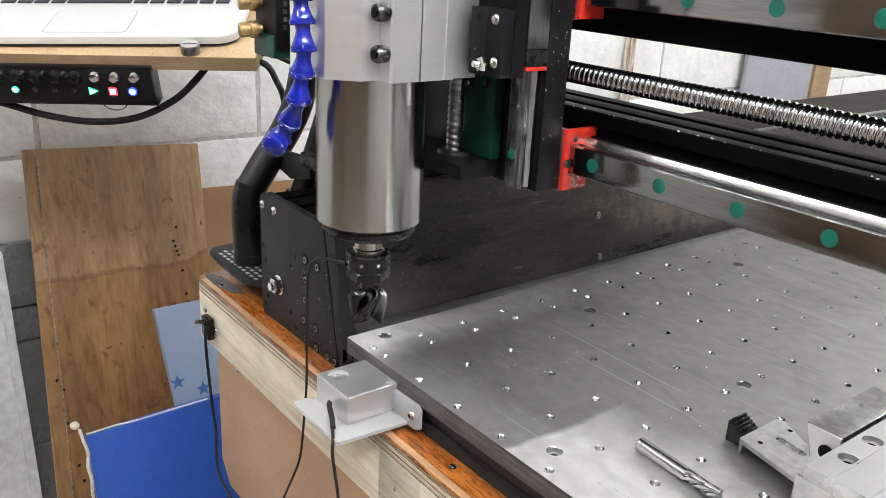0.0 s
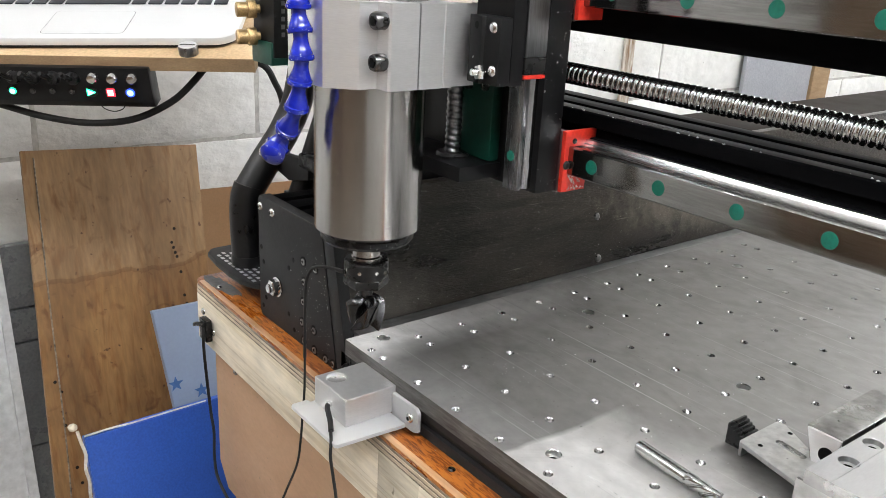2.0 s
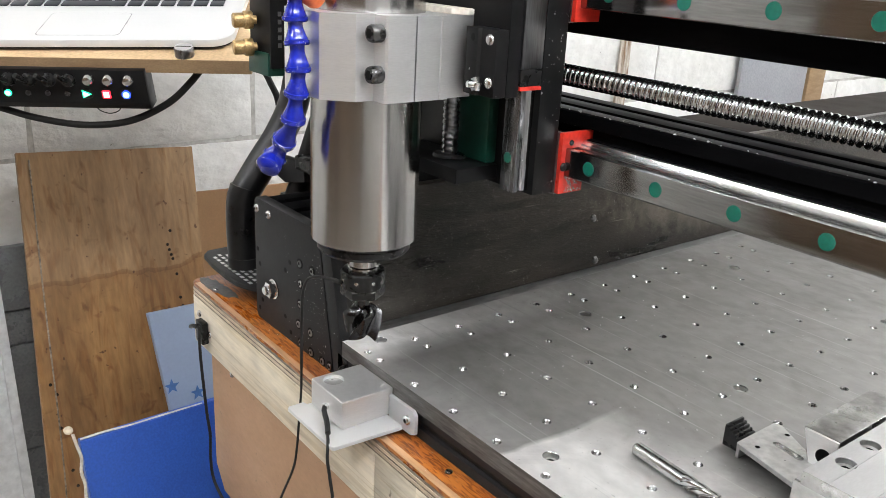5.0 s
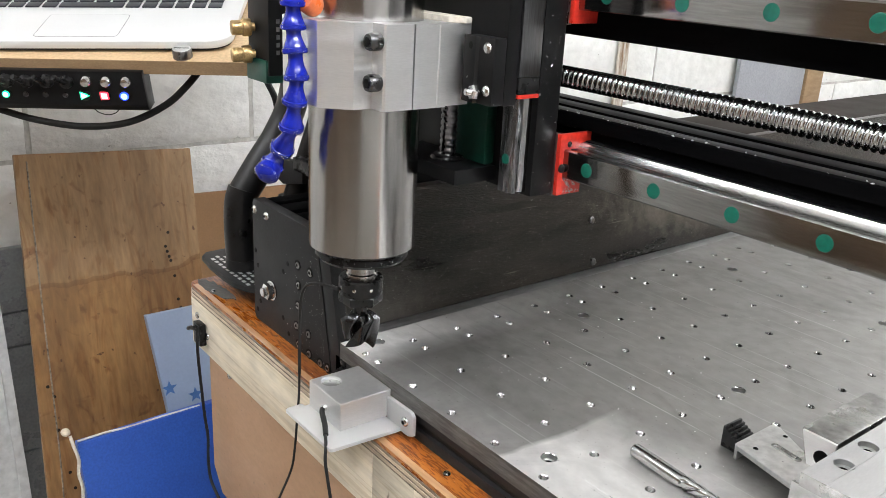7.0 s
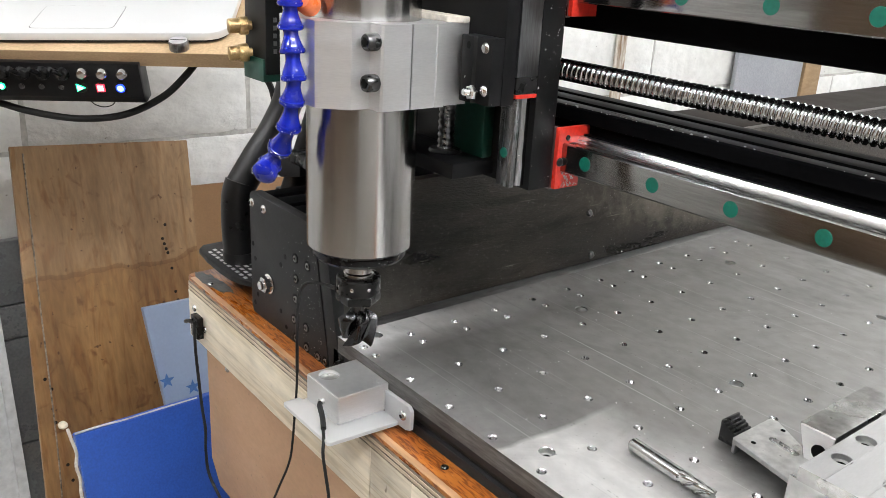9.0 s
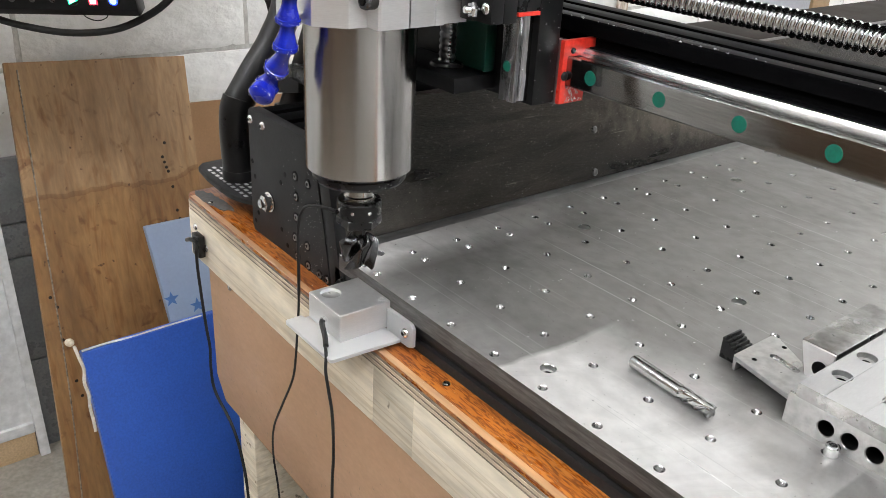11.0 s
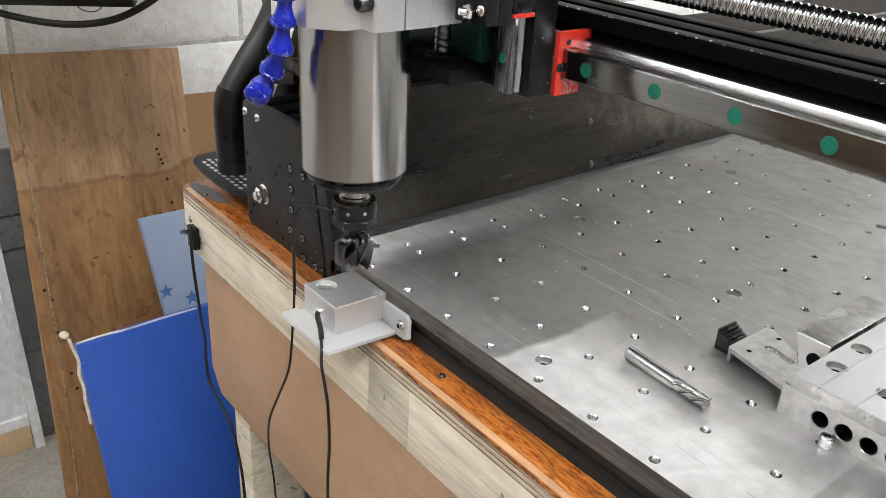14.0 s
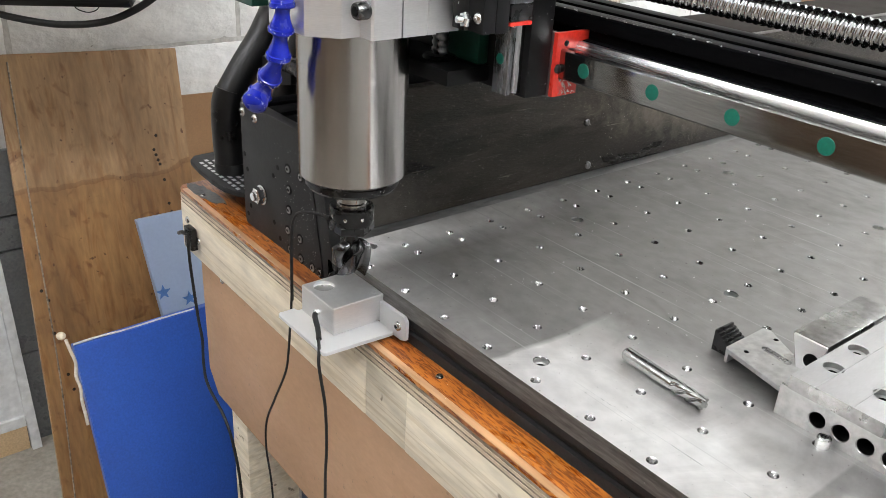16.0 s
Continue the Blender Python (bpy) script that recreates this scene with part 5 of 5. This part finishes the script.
part("lead", tube([(-0.0170, TY0 - 0.0138, -0.0284), (-0.0080, -0.0750, -0.0330), (-0.0030, -0.0785, -0.0430), (0.0020, -0.0790, -0.058), (0.0070, -0.0790, -0.078), (0.0085, -0.079, -0.115), (0.004, -0.078, -0.18), (-0.004, -0.07, -0.4)], 0.0013, 10), RUBBER, lead2)
lead3 = thing("corner_lead", "thin black lead hanging from the bench corner", "lead")
part("lead", tube([(-0.358, -0.034, -0.08), (-0.352, -0.037, -0.092), (-0.354, -0.036, -0.123), (-0.349, -0.034, -0.187), (-0.342, -0.034, -0.213), (-0.344, -0.034, -0.245), (-0.336, -0.034, -0.273), (-0.293, -0.034, -0.296), (-0.271, -0.034, -0.331), (-0.26, -0.034, -0.391), (-0.256, -0.034, -0.55)], 0.0018, 8), RUBBER, lead3)
part("clip", bx((-0.369, -0.0345, -0.103), (-0.351, -0.0265, -0.077), 0.0015), OXIDE, lead3, "black spring clip")
part("clip_lever", tube([(-0.379, -0.036, -0.090), (-0.366, -0.037, -0.084), (-0.353, -0.036, -0.082)], 0.0025, 8, 3), OXIDE, lead3)

# ---- loose tools and the low-profile vise on the plate ----
mill = thing("end_mill", "long steel end mill lying on the tooling plate", "end mill")
p0, p1 = Vector((0.1665, 0.0725, 0.005)), Vector((0.2365, 0.0675, 0.005))
way = (p1 - p0).normalized()
part("shank", lathe([(0.0041, 0), (0.005, 0.0012), (0.005, 0.043), (0.0047, 0.0445)], p0, way, 36), MILL, mill, "smooth round shank")
bm = bmesh.new()
turn = Vector((0, 0, 1)).rotation_difference(way).to_matrix()
rows = []
for i in range(56):
    f = i / 55
    row = []
    for k in range(64):
        a = 2 * math.pi * k / 64
        ph = (a / (2 * math.pi / 4)) % 1
        r = 0.0026 + 0.0024 * (max(0, 1 - ph / 0.66) ** 0.6 if ph < 0.66 else ((ph - 0.66) / 0.34) ** 4)
        r = r * min(1, 0.5 + 5 * f) + 0.0047 * max(0, 0.5 - 5 * f)
        aa = a - 4.2 * f
        row.append(bm.verts.new(p0 + turn @ Vector((r * math.cos(aa), r * math.sin(aa), 0.044 + 0.027 * f))))
    rows.append(row)
for a, b in zip(rows, rows[1:]):
    for k in range(64):
        bm.faces.new((a[k], a[(k + 1) % 64], b[(k + 1) % 64], b[k]))
bm.faces.new(rows[0])
bm.faces.new(rows[-1])
part("cutting_end", bm, MILL, mill, "spiral fluted cutting end", 22)

vise = thing("low_profile_vise", "machined aluminium and steel vise standing on the plate", "vise")
bores = [(circle(0.2925 + 0.0158 * k, 0.0105, 0.0060), [(0.9, 0.0008, 2), (0.88, 0.014, 1)]) for k in range(9)]
edge_on = lambda a, b, c: (a, c, b)
part("front_rail", drilled([(0.2645, 0), (0.44, 0), (0.44, 0.0225), (0.2645, 0.0225)], bores, 0.128, 0.1065, edge_on), [ALU_DULL, BORE_SHADE, JAW], vise, "steel front rail with a row of drilled bores", 0)
# Recess walls duller and bottoms near-black, with their shade in the colour.
recesses = [(circle(x, y, 0.0068), [(0.96, 0.0004, 0), (0.96, 0.0042, 2), (0.5, 0.0043, 2), (0.48, 0.0088, 1)]) for x, y in ((0.2835, 0.1315), (0.2815, 0.1665), (0.318, 0.129), (0.316, 0.166))]
# Sides take the darker jaw steel, so their shade is coloured in.
part("top_plate", drilled([(0.2722, 0.0998), (0.333, 0.0998), (0.333, 0.262), (0.2722, 0.262)], recesses, 0.0262, 0.036, flank=3), [ALU_VISE, BORE_SHADE, ALU_DULL, JAW], vise, "bright milled top plate with counterbored holes", 0)
part("skirt", bx((0.2690, 0.1085, 0.0227), (0.333, 0.262, 0.0261), 0.0004), ALU_DULL, vise)
# A thin bright strip paints the light along the rail's top edge.
part("rail_edge", bx((0.2648, 0.1067, 0.0225), (0.300, 0.1085, 0.0229), 0.0002), THREAD, vise, "bright strip for the lit top edge of the rail")
for x in (0.2885, 0.3125):
    part("ridge", bx((x, 0.1000, 0.0359), (x + 0.0010, 0.262, 0.0363), 0.0001), ALU_VISE, vise)
part("steel_jaw", prism([(0.2515, 0), (0.2425, 0.0355), (0.2685, 0.0355), (0.2685, 0)], 0.153, 0.245, "y", 0.0008), JAW, vise, "stained grey steel jaw block")
part("jaw_end", prism([(0.2545, 0.0005), (0.2440, 0.0350), (0.2683, 0.0350), (0.2683, 0.0005)], 0.1505, 0.1528, "y", 0.0003), ALU, vise)
part("jaw_screw", cap_screw((0.2605, 0.1503, 0.021), (0, -1, 0), 0.0055, 0.0006), BORE_SHADE, vise)

clampbar = thing("strap_clamp", "slotted flat steel clamping strap lying on the plate", "strap clamp")
grip = [(0.2265 + 0.0185 * s + 0.0032 * math.cos(a), 0.1530 - 0.003 * s + 0.0032 * math.sin(a))
        for s, a0 in ((0, 90), (1, -90)) for a in (math.radians(a0 + 180 * k / 8) for k in range(9))]
strap = [(0.2085, 0.1310), (0.2095, 0.1295), (0.2590, 0.1180), (0.2655, 0.1500), (0.2140, 0.1790), (0.2085, 0.1780)]
small_holes = [(circle(x, y, 0.0019, 14), [(0.95, 0.0028, 1)]) for x, y in ((0.2205, 0.1375), (0.2235, 0.1705))]
part("strap", drilled(strap, [(grip, [(0.97, 0.0016, 2)])] + small_holes, 0.0085, 0.0118), [ALU_DULL, BORE_SHADE, JAW], clampbar, "flat strap with a long worn slot", 0)
part("toe", prism([(0.2085, 0.1310), (0.2115, 0.1300), (0.2115, 0.1780), (0.2085, 0.1780)], 0.0, 0.0086, "z", 0.0006), ALU_DULL, clampbar)
stepb = thing("step_block", "black serrated steel step block on the plate", "step block")
saw = [(0.1935, 0.0), (0.1935, 0.0165)]
for k in range(5):
    x = 0.1935 + 0.0026 * (k + 1)
    saw += [(x - 0.0008, 0.0165 - 0.0016 * k), (x - 0.0002, 0.0140 - 0.0016 * k), (x + 0.0003, 0.0150 - 0.0016 * k)]
saw += [(0.2078, 0.0)]
part("block", prism(saw, 0.1375, 0.158, "y", 0.0002), OXIDE, stepb)
cap = thing("loose_grub_screw", "short bright hollow set screw standing on the plate", "set screw")
part("screw", lathe([(0.0040, 0), (0.0046, 0.0006), (0.0046, 0.0072), (0.0040, 0.0080), (0.0026, 0.0080), (0.0024, 0.004), (0, 0.004)], (0.303, 0.099, 0), (0, 0, 1), 22), CHROME, cap)

# ---- tilted shelf with laptop, control box and cables ----
U = Vector((0.602, 0.7979, 0.0303)).normalized()
V = Vector((-0.7693, 0.5694, 0.2898))
V = (V - U * V.dot(U)).normalized()
W = U.cross(V)
SHELF = Matrix.Translation((-0.5136, 0.1099, 0.1852)) @ Matrix((U, V, W)).transposed().to_4x4()
shelf = thing("laptop_shelf", "tilted light wooden laptop shelf with a raw cut edge", "shelf", at=SHELF)
part("board", bx((-0.62, 0.0012, -0.018), (-0.0012, 0.34, 0), 0.0008), MDF, shelf)
part("front_edge", bx((-0.62, 0, -0.0178), (0, 0.0011, -0.0003), 0), MDF_EDGE, shelf, "darker cut front edge", smooth=0)
part("end_edge", bx((-0.0011, 0.0012, -0.0178), (0, 0.34, -0.0003), 0), MDF_EDGE, shelf, smooth=0)
part("wall_arm", bx((-0.52, 0.15, -0.06), (-0.48, 0.5, -0.0182), 0.001), OXIDE, shelf, "hidden supporting arm")
stop = thing("thumb_screw", "round grey screw knob standing on the shelf edge", "knob", at=SHELF)
part("knob", lathe([(0.0115, 0), (0.0122, 0.001), (0.0122, 0.011), (0.0115, 0.012)], (-0.084, 0.0125, 0), (0, 0, 1), 32), RAIL_DARK, stop)
part("disc", lathe([(0.0112, 0.012), (0.0110, 0.0126), (0, 0.0126)], (-0.084, 0.0125, 0), (0, 0, 1), 32), ALU, stop)
part("slot", bx((-0.0935, 0.0117, 0.01255), (-0.0745, 0.0133, 0.0128), 0), BORE_SHADE, stop, smooth=0)
laptop = thing("laptop", "open silver-white laptop with dark keys on the shelf", "laptop", at=SHELF @ pose(-0.0264, 0.0292, 0, 0, 0, 2.7))
r = 0.03
foot_l = [(-r + r * math.cos(a), r - r * math.sin(a)) for a in (math.pi / 2 * k / 8 for k in range(9))]
lap_out = [(0, 0.235), (-0.36, 0.235)] + [(-0.36 + r - r * math.sin(a), r - r * math.cos(a)) for a in (math.pi / 2 - math.pi / 2 * k / 8 for k in range(9))] + foot_l[::-1]
part("base", prism(lap_out, 0.0050, 0.0155, "z", 0.003), LAPTOP, laptop)
# A black layer paints the shadow gap between base and shelf.
part("underside", prism([(0.985 * (a + 0.18) - 0.18, 0.98 * (b - 0.12) + 0.12) for a, b in lap_out], 0.0025, 0.0055, "z", 0.0008), PLASTIC, laptop, "black layer for the shadow gap underneath")
part("rubber_feet", bx((-0.34, 0.03, 0), (-0.02, 0.05, 0.003), 0), PLASTIC, laptop, smooth=0)
part("screen", bx((-0.36, 0.2355, 0.006), (0, 0.2435, 0.235), 0.002), LAPTOP, laptop)
pad = []
for cx, cy, a0 in ((-0.1505, 0.0840, 0), (-0.2425, 0.0840, 90), (-0.2425, 0.0210, 180), (-0.1505, 0.0210, 270)):
    pad += [(cx + 0.0065 * math.cos(a), cy + 0.0065 * math.sin(a)) for a in (math.radians(a0 + 15 * k) for k in range(7))]
part("touchpad_groove", prism(pad, 0.0155, 0.0156, "z"), RAIL_DARK, laptop, smooth=0)
part("touchpad", prism([(-0.1965 + 0.986 * (a + 0.1965), 0.0525 + 0.982 * (b - 0.0525)) for a, b in pad], 0.0155, 0.0158, "z"), LAPTOP, laptop, smooth=0)
for row in range(4):
    n = 14
    for k in range(n):
        x0, x1 = -0.335 + 0.0222 * k, -0.335 + 0.0222 * k + 0.0185
        if row == 0 and 4 <= k <= 7:
            if k > 4:
                continue
            x1 = -0.335 + 0.0222 * 7 + 0.0185
        part("key", bx((x0, 0.115 + 0.021 * row, 0.0155), (x1, 0.132 + 0.021 * row, 0.0175), 0.0008), KEY, laptop)

panel_box = thing("switch_box", "black control box with toggle switches and lit indicators", "control box", at=SHELF)
BX1 = -0.132
shell = [(-0.010, -0.0112), (-0.010, -0.0570), (-0.0045, -0.0665), (0.018, -0.0665), (0.018, -0.0185), (-0.0015, -0.0185), (-0.0015, -0.0112)]
part("case", prism(shell, -0.6, BX1, "x", 0.0010), ANODIZED, panel_box)


def lens(u, w, shape, material, core, label):
    """A lit symbol: a small raised outline with a paler hot middle, in a dark round bezel."""
    bezel = lathe([(0.0075, 0), (0.0075, 0.0010), (0.0066, 0.0015), (0.0064, 0.0004)], (u, -0.010, w), (0, -1, 0), 24)
    part("bezel", bezel, OXIDE, panel_box)
    lit = part("indicator", prism([(u + a, w + b) for a, b in shape], -0.0122, -0.0103, "y", 0.0004), material, panel_box, label)
    part("hot_middle", prism([(u + 0.72 * a, w + 0.72 * b) for a, b in shape], -0.0126, -0.0121, "y"), core, lit)


play = [(-0.0056, 0.0052), (0.0060, -0.0002), (-0.0056, -0.0056)]
stop_sign = [(-0.0052, 0.0052), (0.0050, 0.0052), (0.0050, -0.0052), (-0.0052, -0.0052)]
for k in range(10):
    u = -0.153 - 0.0247 * k
    if k < 3:
        part("push_button", lathe([(0.0074, 0), (0.0078, 0.002), (0.0074, 0.0035), (0.0070, 0.0060), (0.0050, 0.0090), (0, 0.0104)], (u, -0.010, -0.0235), (0, -1, 0.1), 24), CHROME, panel_box, "shiny domed metal button")
        lens(u - 0.006, -0.0435, (circle(0, 0, 0.0056, 20), stop_sign, play)[k], (LED_BLUE, LED_RED, LED_GREEN)[k], (HOT_BLUE, HOT_RED, HOT_GREEN)[k], ("blue", "red", "green")[k] + " lit indicator")
    else:
        part("switch_collar", lathe([(0.0088, 0), (0.0088, 0.003), (0.0078, 0.0045), (0.0066, 0.008), (0.0045, 0.009)], (u, -0.010, -0.0245), (0, -1, 0), 20), OXIDE, panel_box)
        part("toggle", tube([(u, -0.016, -0.0245), (u - 0.003, -0.023, -0.0185), (u - 0.0070, -0.029, -0.0110)], 0.0034, 10, 3), OXIDE, panel_box, "black toggle lever")
        if k in (6, 7, 8, 9):
            lens(u - 0.006, -0.0435, circle(0, 0, 0.0045, 16), LED_GREEN, HOT_GREEN, "green lit indicator")
        else:
            part("indicator", lathe([(0.0036, 0), (0.0036, 0.0014), (0.0026, 0.0018), (0.0022, 0.0008), (0, 0.0008)], (u - 0.006, -0.010, -0.0435), (0, -1, 0), 18), BOLT, panel_box, "unlit indicator in a steel ring")
loop = thing("looped_cable", "thick black cable looping under the control box", "cable", at=SHELF)
part("cable", tube([(-0.45, 0.01, -0.055), (-0.39, 0.01, -0.062), (-0.34, 0.010, -0.074), (-0.29, 0.010, -0.090), (-0.23, 0.010, -0.099), (-0.17, 0.010, -0.092), (-0.118, 0.014, -0.068), (-0.085, 0.020, -0.040), (-0.062, 0.035, -0.015)], 0.0046, 12), RUBBER, loop)
part("wire_loop", tube([(-0.208, 0.004, -0.066), (-0.203, 0.004, -0.074), (-0.191, 0.004, -0.078), (-0.179, 0.004, -0.074), (-0.174, 0.004, -0.066)], 0.0007, 6), RUBBER, loop)
for pts in (((-0.02, 0.03, -0.014), (0.008, 0.02, -0.018), (0.020, 0.015, -0.038), (0.028, 0.01, -0.062), (0.030, 0.005, -0.12)), ((-0.01, 0.04, -0.010), (0.012, 0.04, -0.012), (0.032, 0.04, -0.020), (0.06, 0.05, -0.04))):
    c = thing("shelf_cable", "black cable running off behind the shelf", "cable", at=SHELF)
    part("cable", tube(pts, 0.0042, 10), RUBBER, c)

# ---- chips and dust of aluminium ----
def on_panel(g):
    y, z = 0.008 + 0.6 * g.random() ** 2.0, 0.003 + 0.11 * g.random() ** 1.4
    return (-0.1075 - (z - BT) * 0.197 + 0.0002, y, z), (1, 0, 0.2)


def on_end_plate(g):
    z = -0.04 + 0.11 * g.random() ** 1.5
    return (-0.13 - 0.07 * g.random() ** 2 - 0.2 * max(0, z), EY - 0.0002, z), (0, -1, 0)


def on_plate(g):
    x, y = g.choice(((-0.076, 0.012), (-0.07, 0.02), (0.02, 0.08), (0.05, 0.1), (-0.01, 0.25), (0.1, 0.36), (0.2, 0.13), (0.12, 0.17)))
    return (x + g.gauss(0, 0.022), max(PY0 + 0.002, y + g.gauss(0, 0.03)), 0.0001), (0, 0, 1)


def on_carriage(g):
    return (CX1 + 0.0001, 0.068 + 0.02 * g.random(), 0.165 + 0.13 * g.random()), (1, 0, 0)


def on_seal(g):
    return (CX1 + 0.0042, 0.099 + g.gauss(0, 0.002) + 0.012 * g.random() ** 3, 0.16 + 0.03 * g.random()), (1, 0, 0)


def on_beam(g):
    return (0.02 + 0.3 * g.random(), GY - 0.001 + 0.004 * g.random(), 0.2183), (0, 0, 1)


def on_hose(g):
    k = min(len(joints) - 2, int(3 + (len(joints) - 4) * g.random() ** 0.6))
    a, b = Vector(joints[k]), Vector(joints[k + 1])
    side = Vector((g.gauss(0, 1), g.gauss(0, 1), g.gauss(0, 1))).cross(b - a).normalized()
    return a.lerp(b, 0.8 + 0.15 * g.random()) + side * 0.0088, side


def on_flange(g):
    a = 6.283 * g.random()
    return (SX + 0.0363 * math.cos(a), SY + 0.0363 * math.sin(a), 0.1206 + 0.003 * g.random()), (math.cos(a), math.sin(a), 0.1)


def on_spindle(g):
    a = 6.283 * g.random()
    return (SX + 0.0412 * math.cos(a), SY + 0.0412 * math.sin(a), 0.135 + 0.1 * g.random() ** 2), (math.cos(a), math.sin(a), 0)


def on_bench(g):
    return (-0.25 + 0.6 * g.random(), -0.026 + 0.02 * g.random(), BT + 0.0002), (0, 0, 1)


specks("hose_chips", 320, on_hose, 0.00045, "bright chips stuck to the hose", 8, parent=hose)
specks("flange_chips", 60, on_flange, 0.0003, "bright chips stuck to the oily flange", 9, parent=slide)
specks("body_chips", 26, on_spindle, 0.0003, "bright chips stuck to the motor body", 10, parent=slide)
specks("bench_chips", 60, on_bench, 0.00045, "scattered bright aluminium chips on the bench top", 12)
specks("panel_chips", 1100, on_panel, 0.00023, "scattered bright aluminium chips on the black panel", 1)
specks("end_plate_chips", 380, on_end_plate, 0.0003, "scattered bright aluminium chips on the end plate", 2)
specks("plate_chips", 190, on_plate, 0.0006, "scattered bright aluminium chips on the plate", 3)
specks("carriage_chips", 70, on_carriage, 0.0005, "scattered bright chips on the carriage edge", 5)
specks("seal_chips", 130, on_seal, 0.0011, "curly swarf caught on the red seal", 6)
specks("beam_chips", 40, on_beam, 0.0009, "scattered bright chips on the gantry beam", 7)

# ---- wall blocks ----
meshes = [block_mesh(40 + k, 0.44) for k in range(5)]
rng = random.Random(11)
for c in range(11):
    zz = -0.076 - 0.225 * 4 + 0.225 * c
    if zz + 0.215 > CEIL:
        break
    if zz < FLOOR:
        continue
    start = -2.27 + (0.225 if c % 2 else 0.0) + 0.02
    k = 0
    while start + 0.45 * k + 0.44 < 3.88:
        b = new("block", meshes[rng.randrange(5)])
        b.parent = wall_west
        b.location = (WALL_X + 0.001 * rng.random(), start + 0.45 * k, zz)
        k += 1


def motions():
    """The slide sinks at a steady pace with all that hangs on it, while its screw turns."""
    rate = -0.00232
    for ob in (slide, hose, valve, lead):
        walk(ob, [(t, pose(0, 0, rate * t)) for t in (0, 4, 8, 12, 16)])
    for ob in (spindle, cutter):
        walk(ob, [(t, pose(SX, SY, rate * t)) for t in (0, 4, 8, 12, 16)])
    walk(zscrew, [(0.4 * k, pose(-0.031, 0.048, 0.179, 0, 0, -67 * k)) for k in range(41)])


motions()
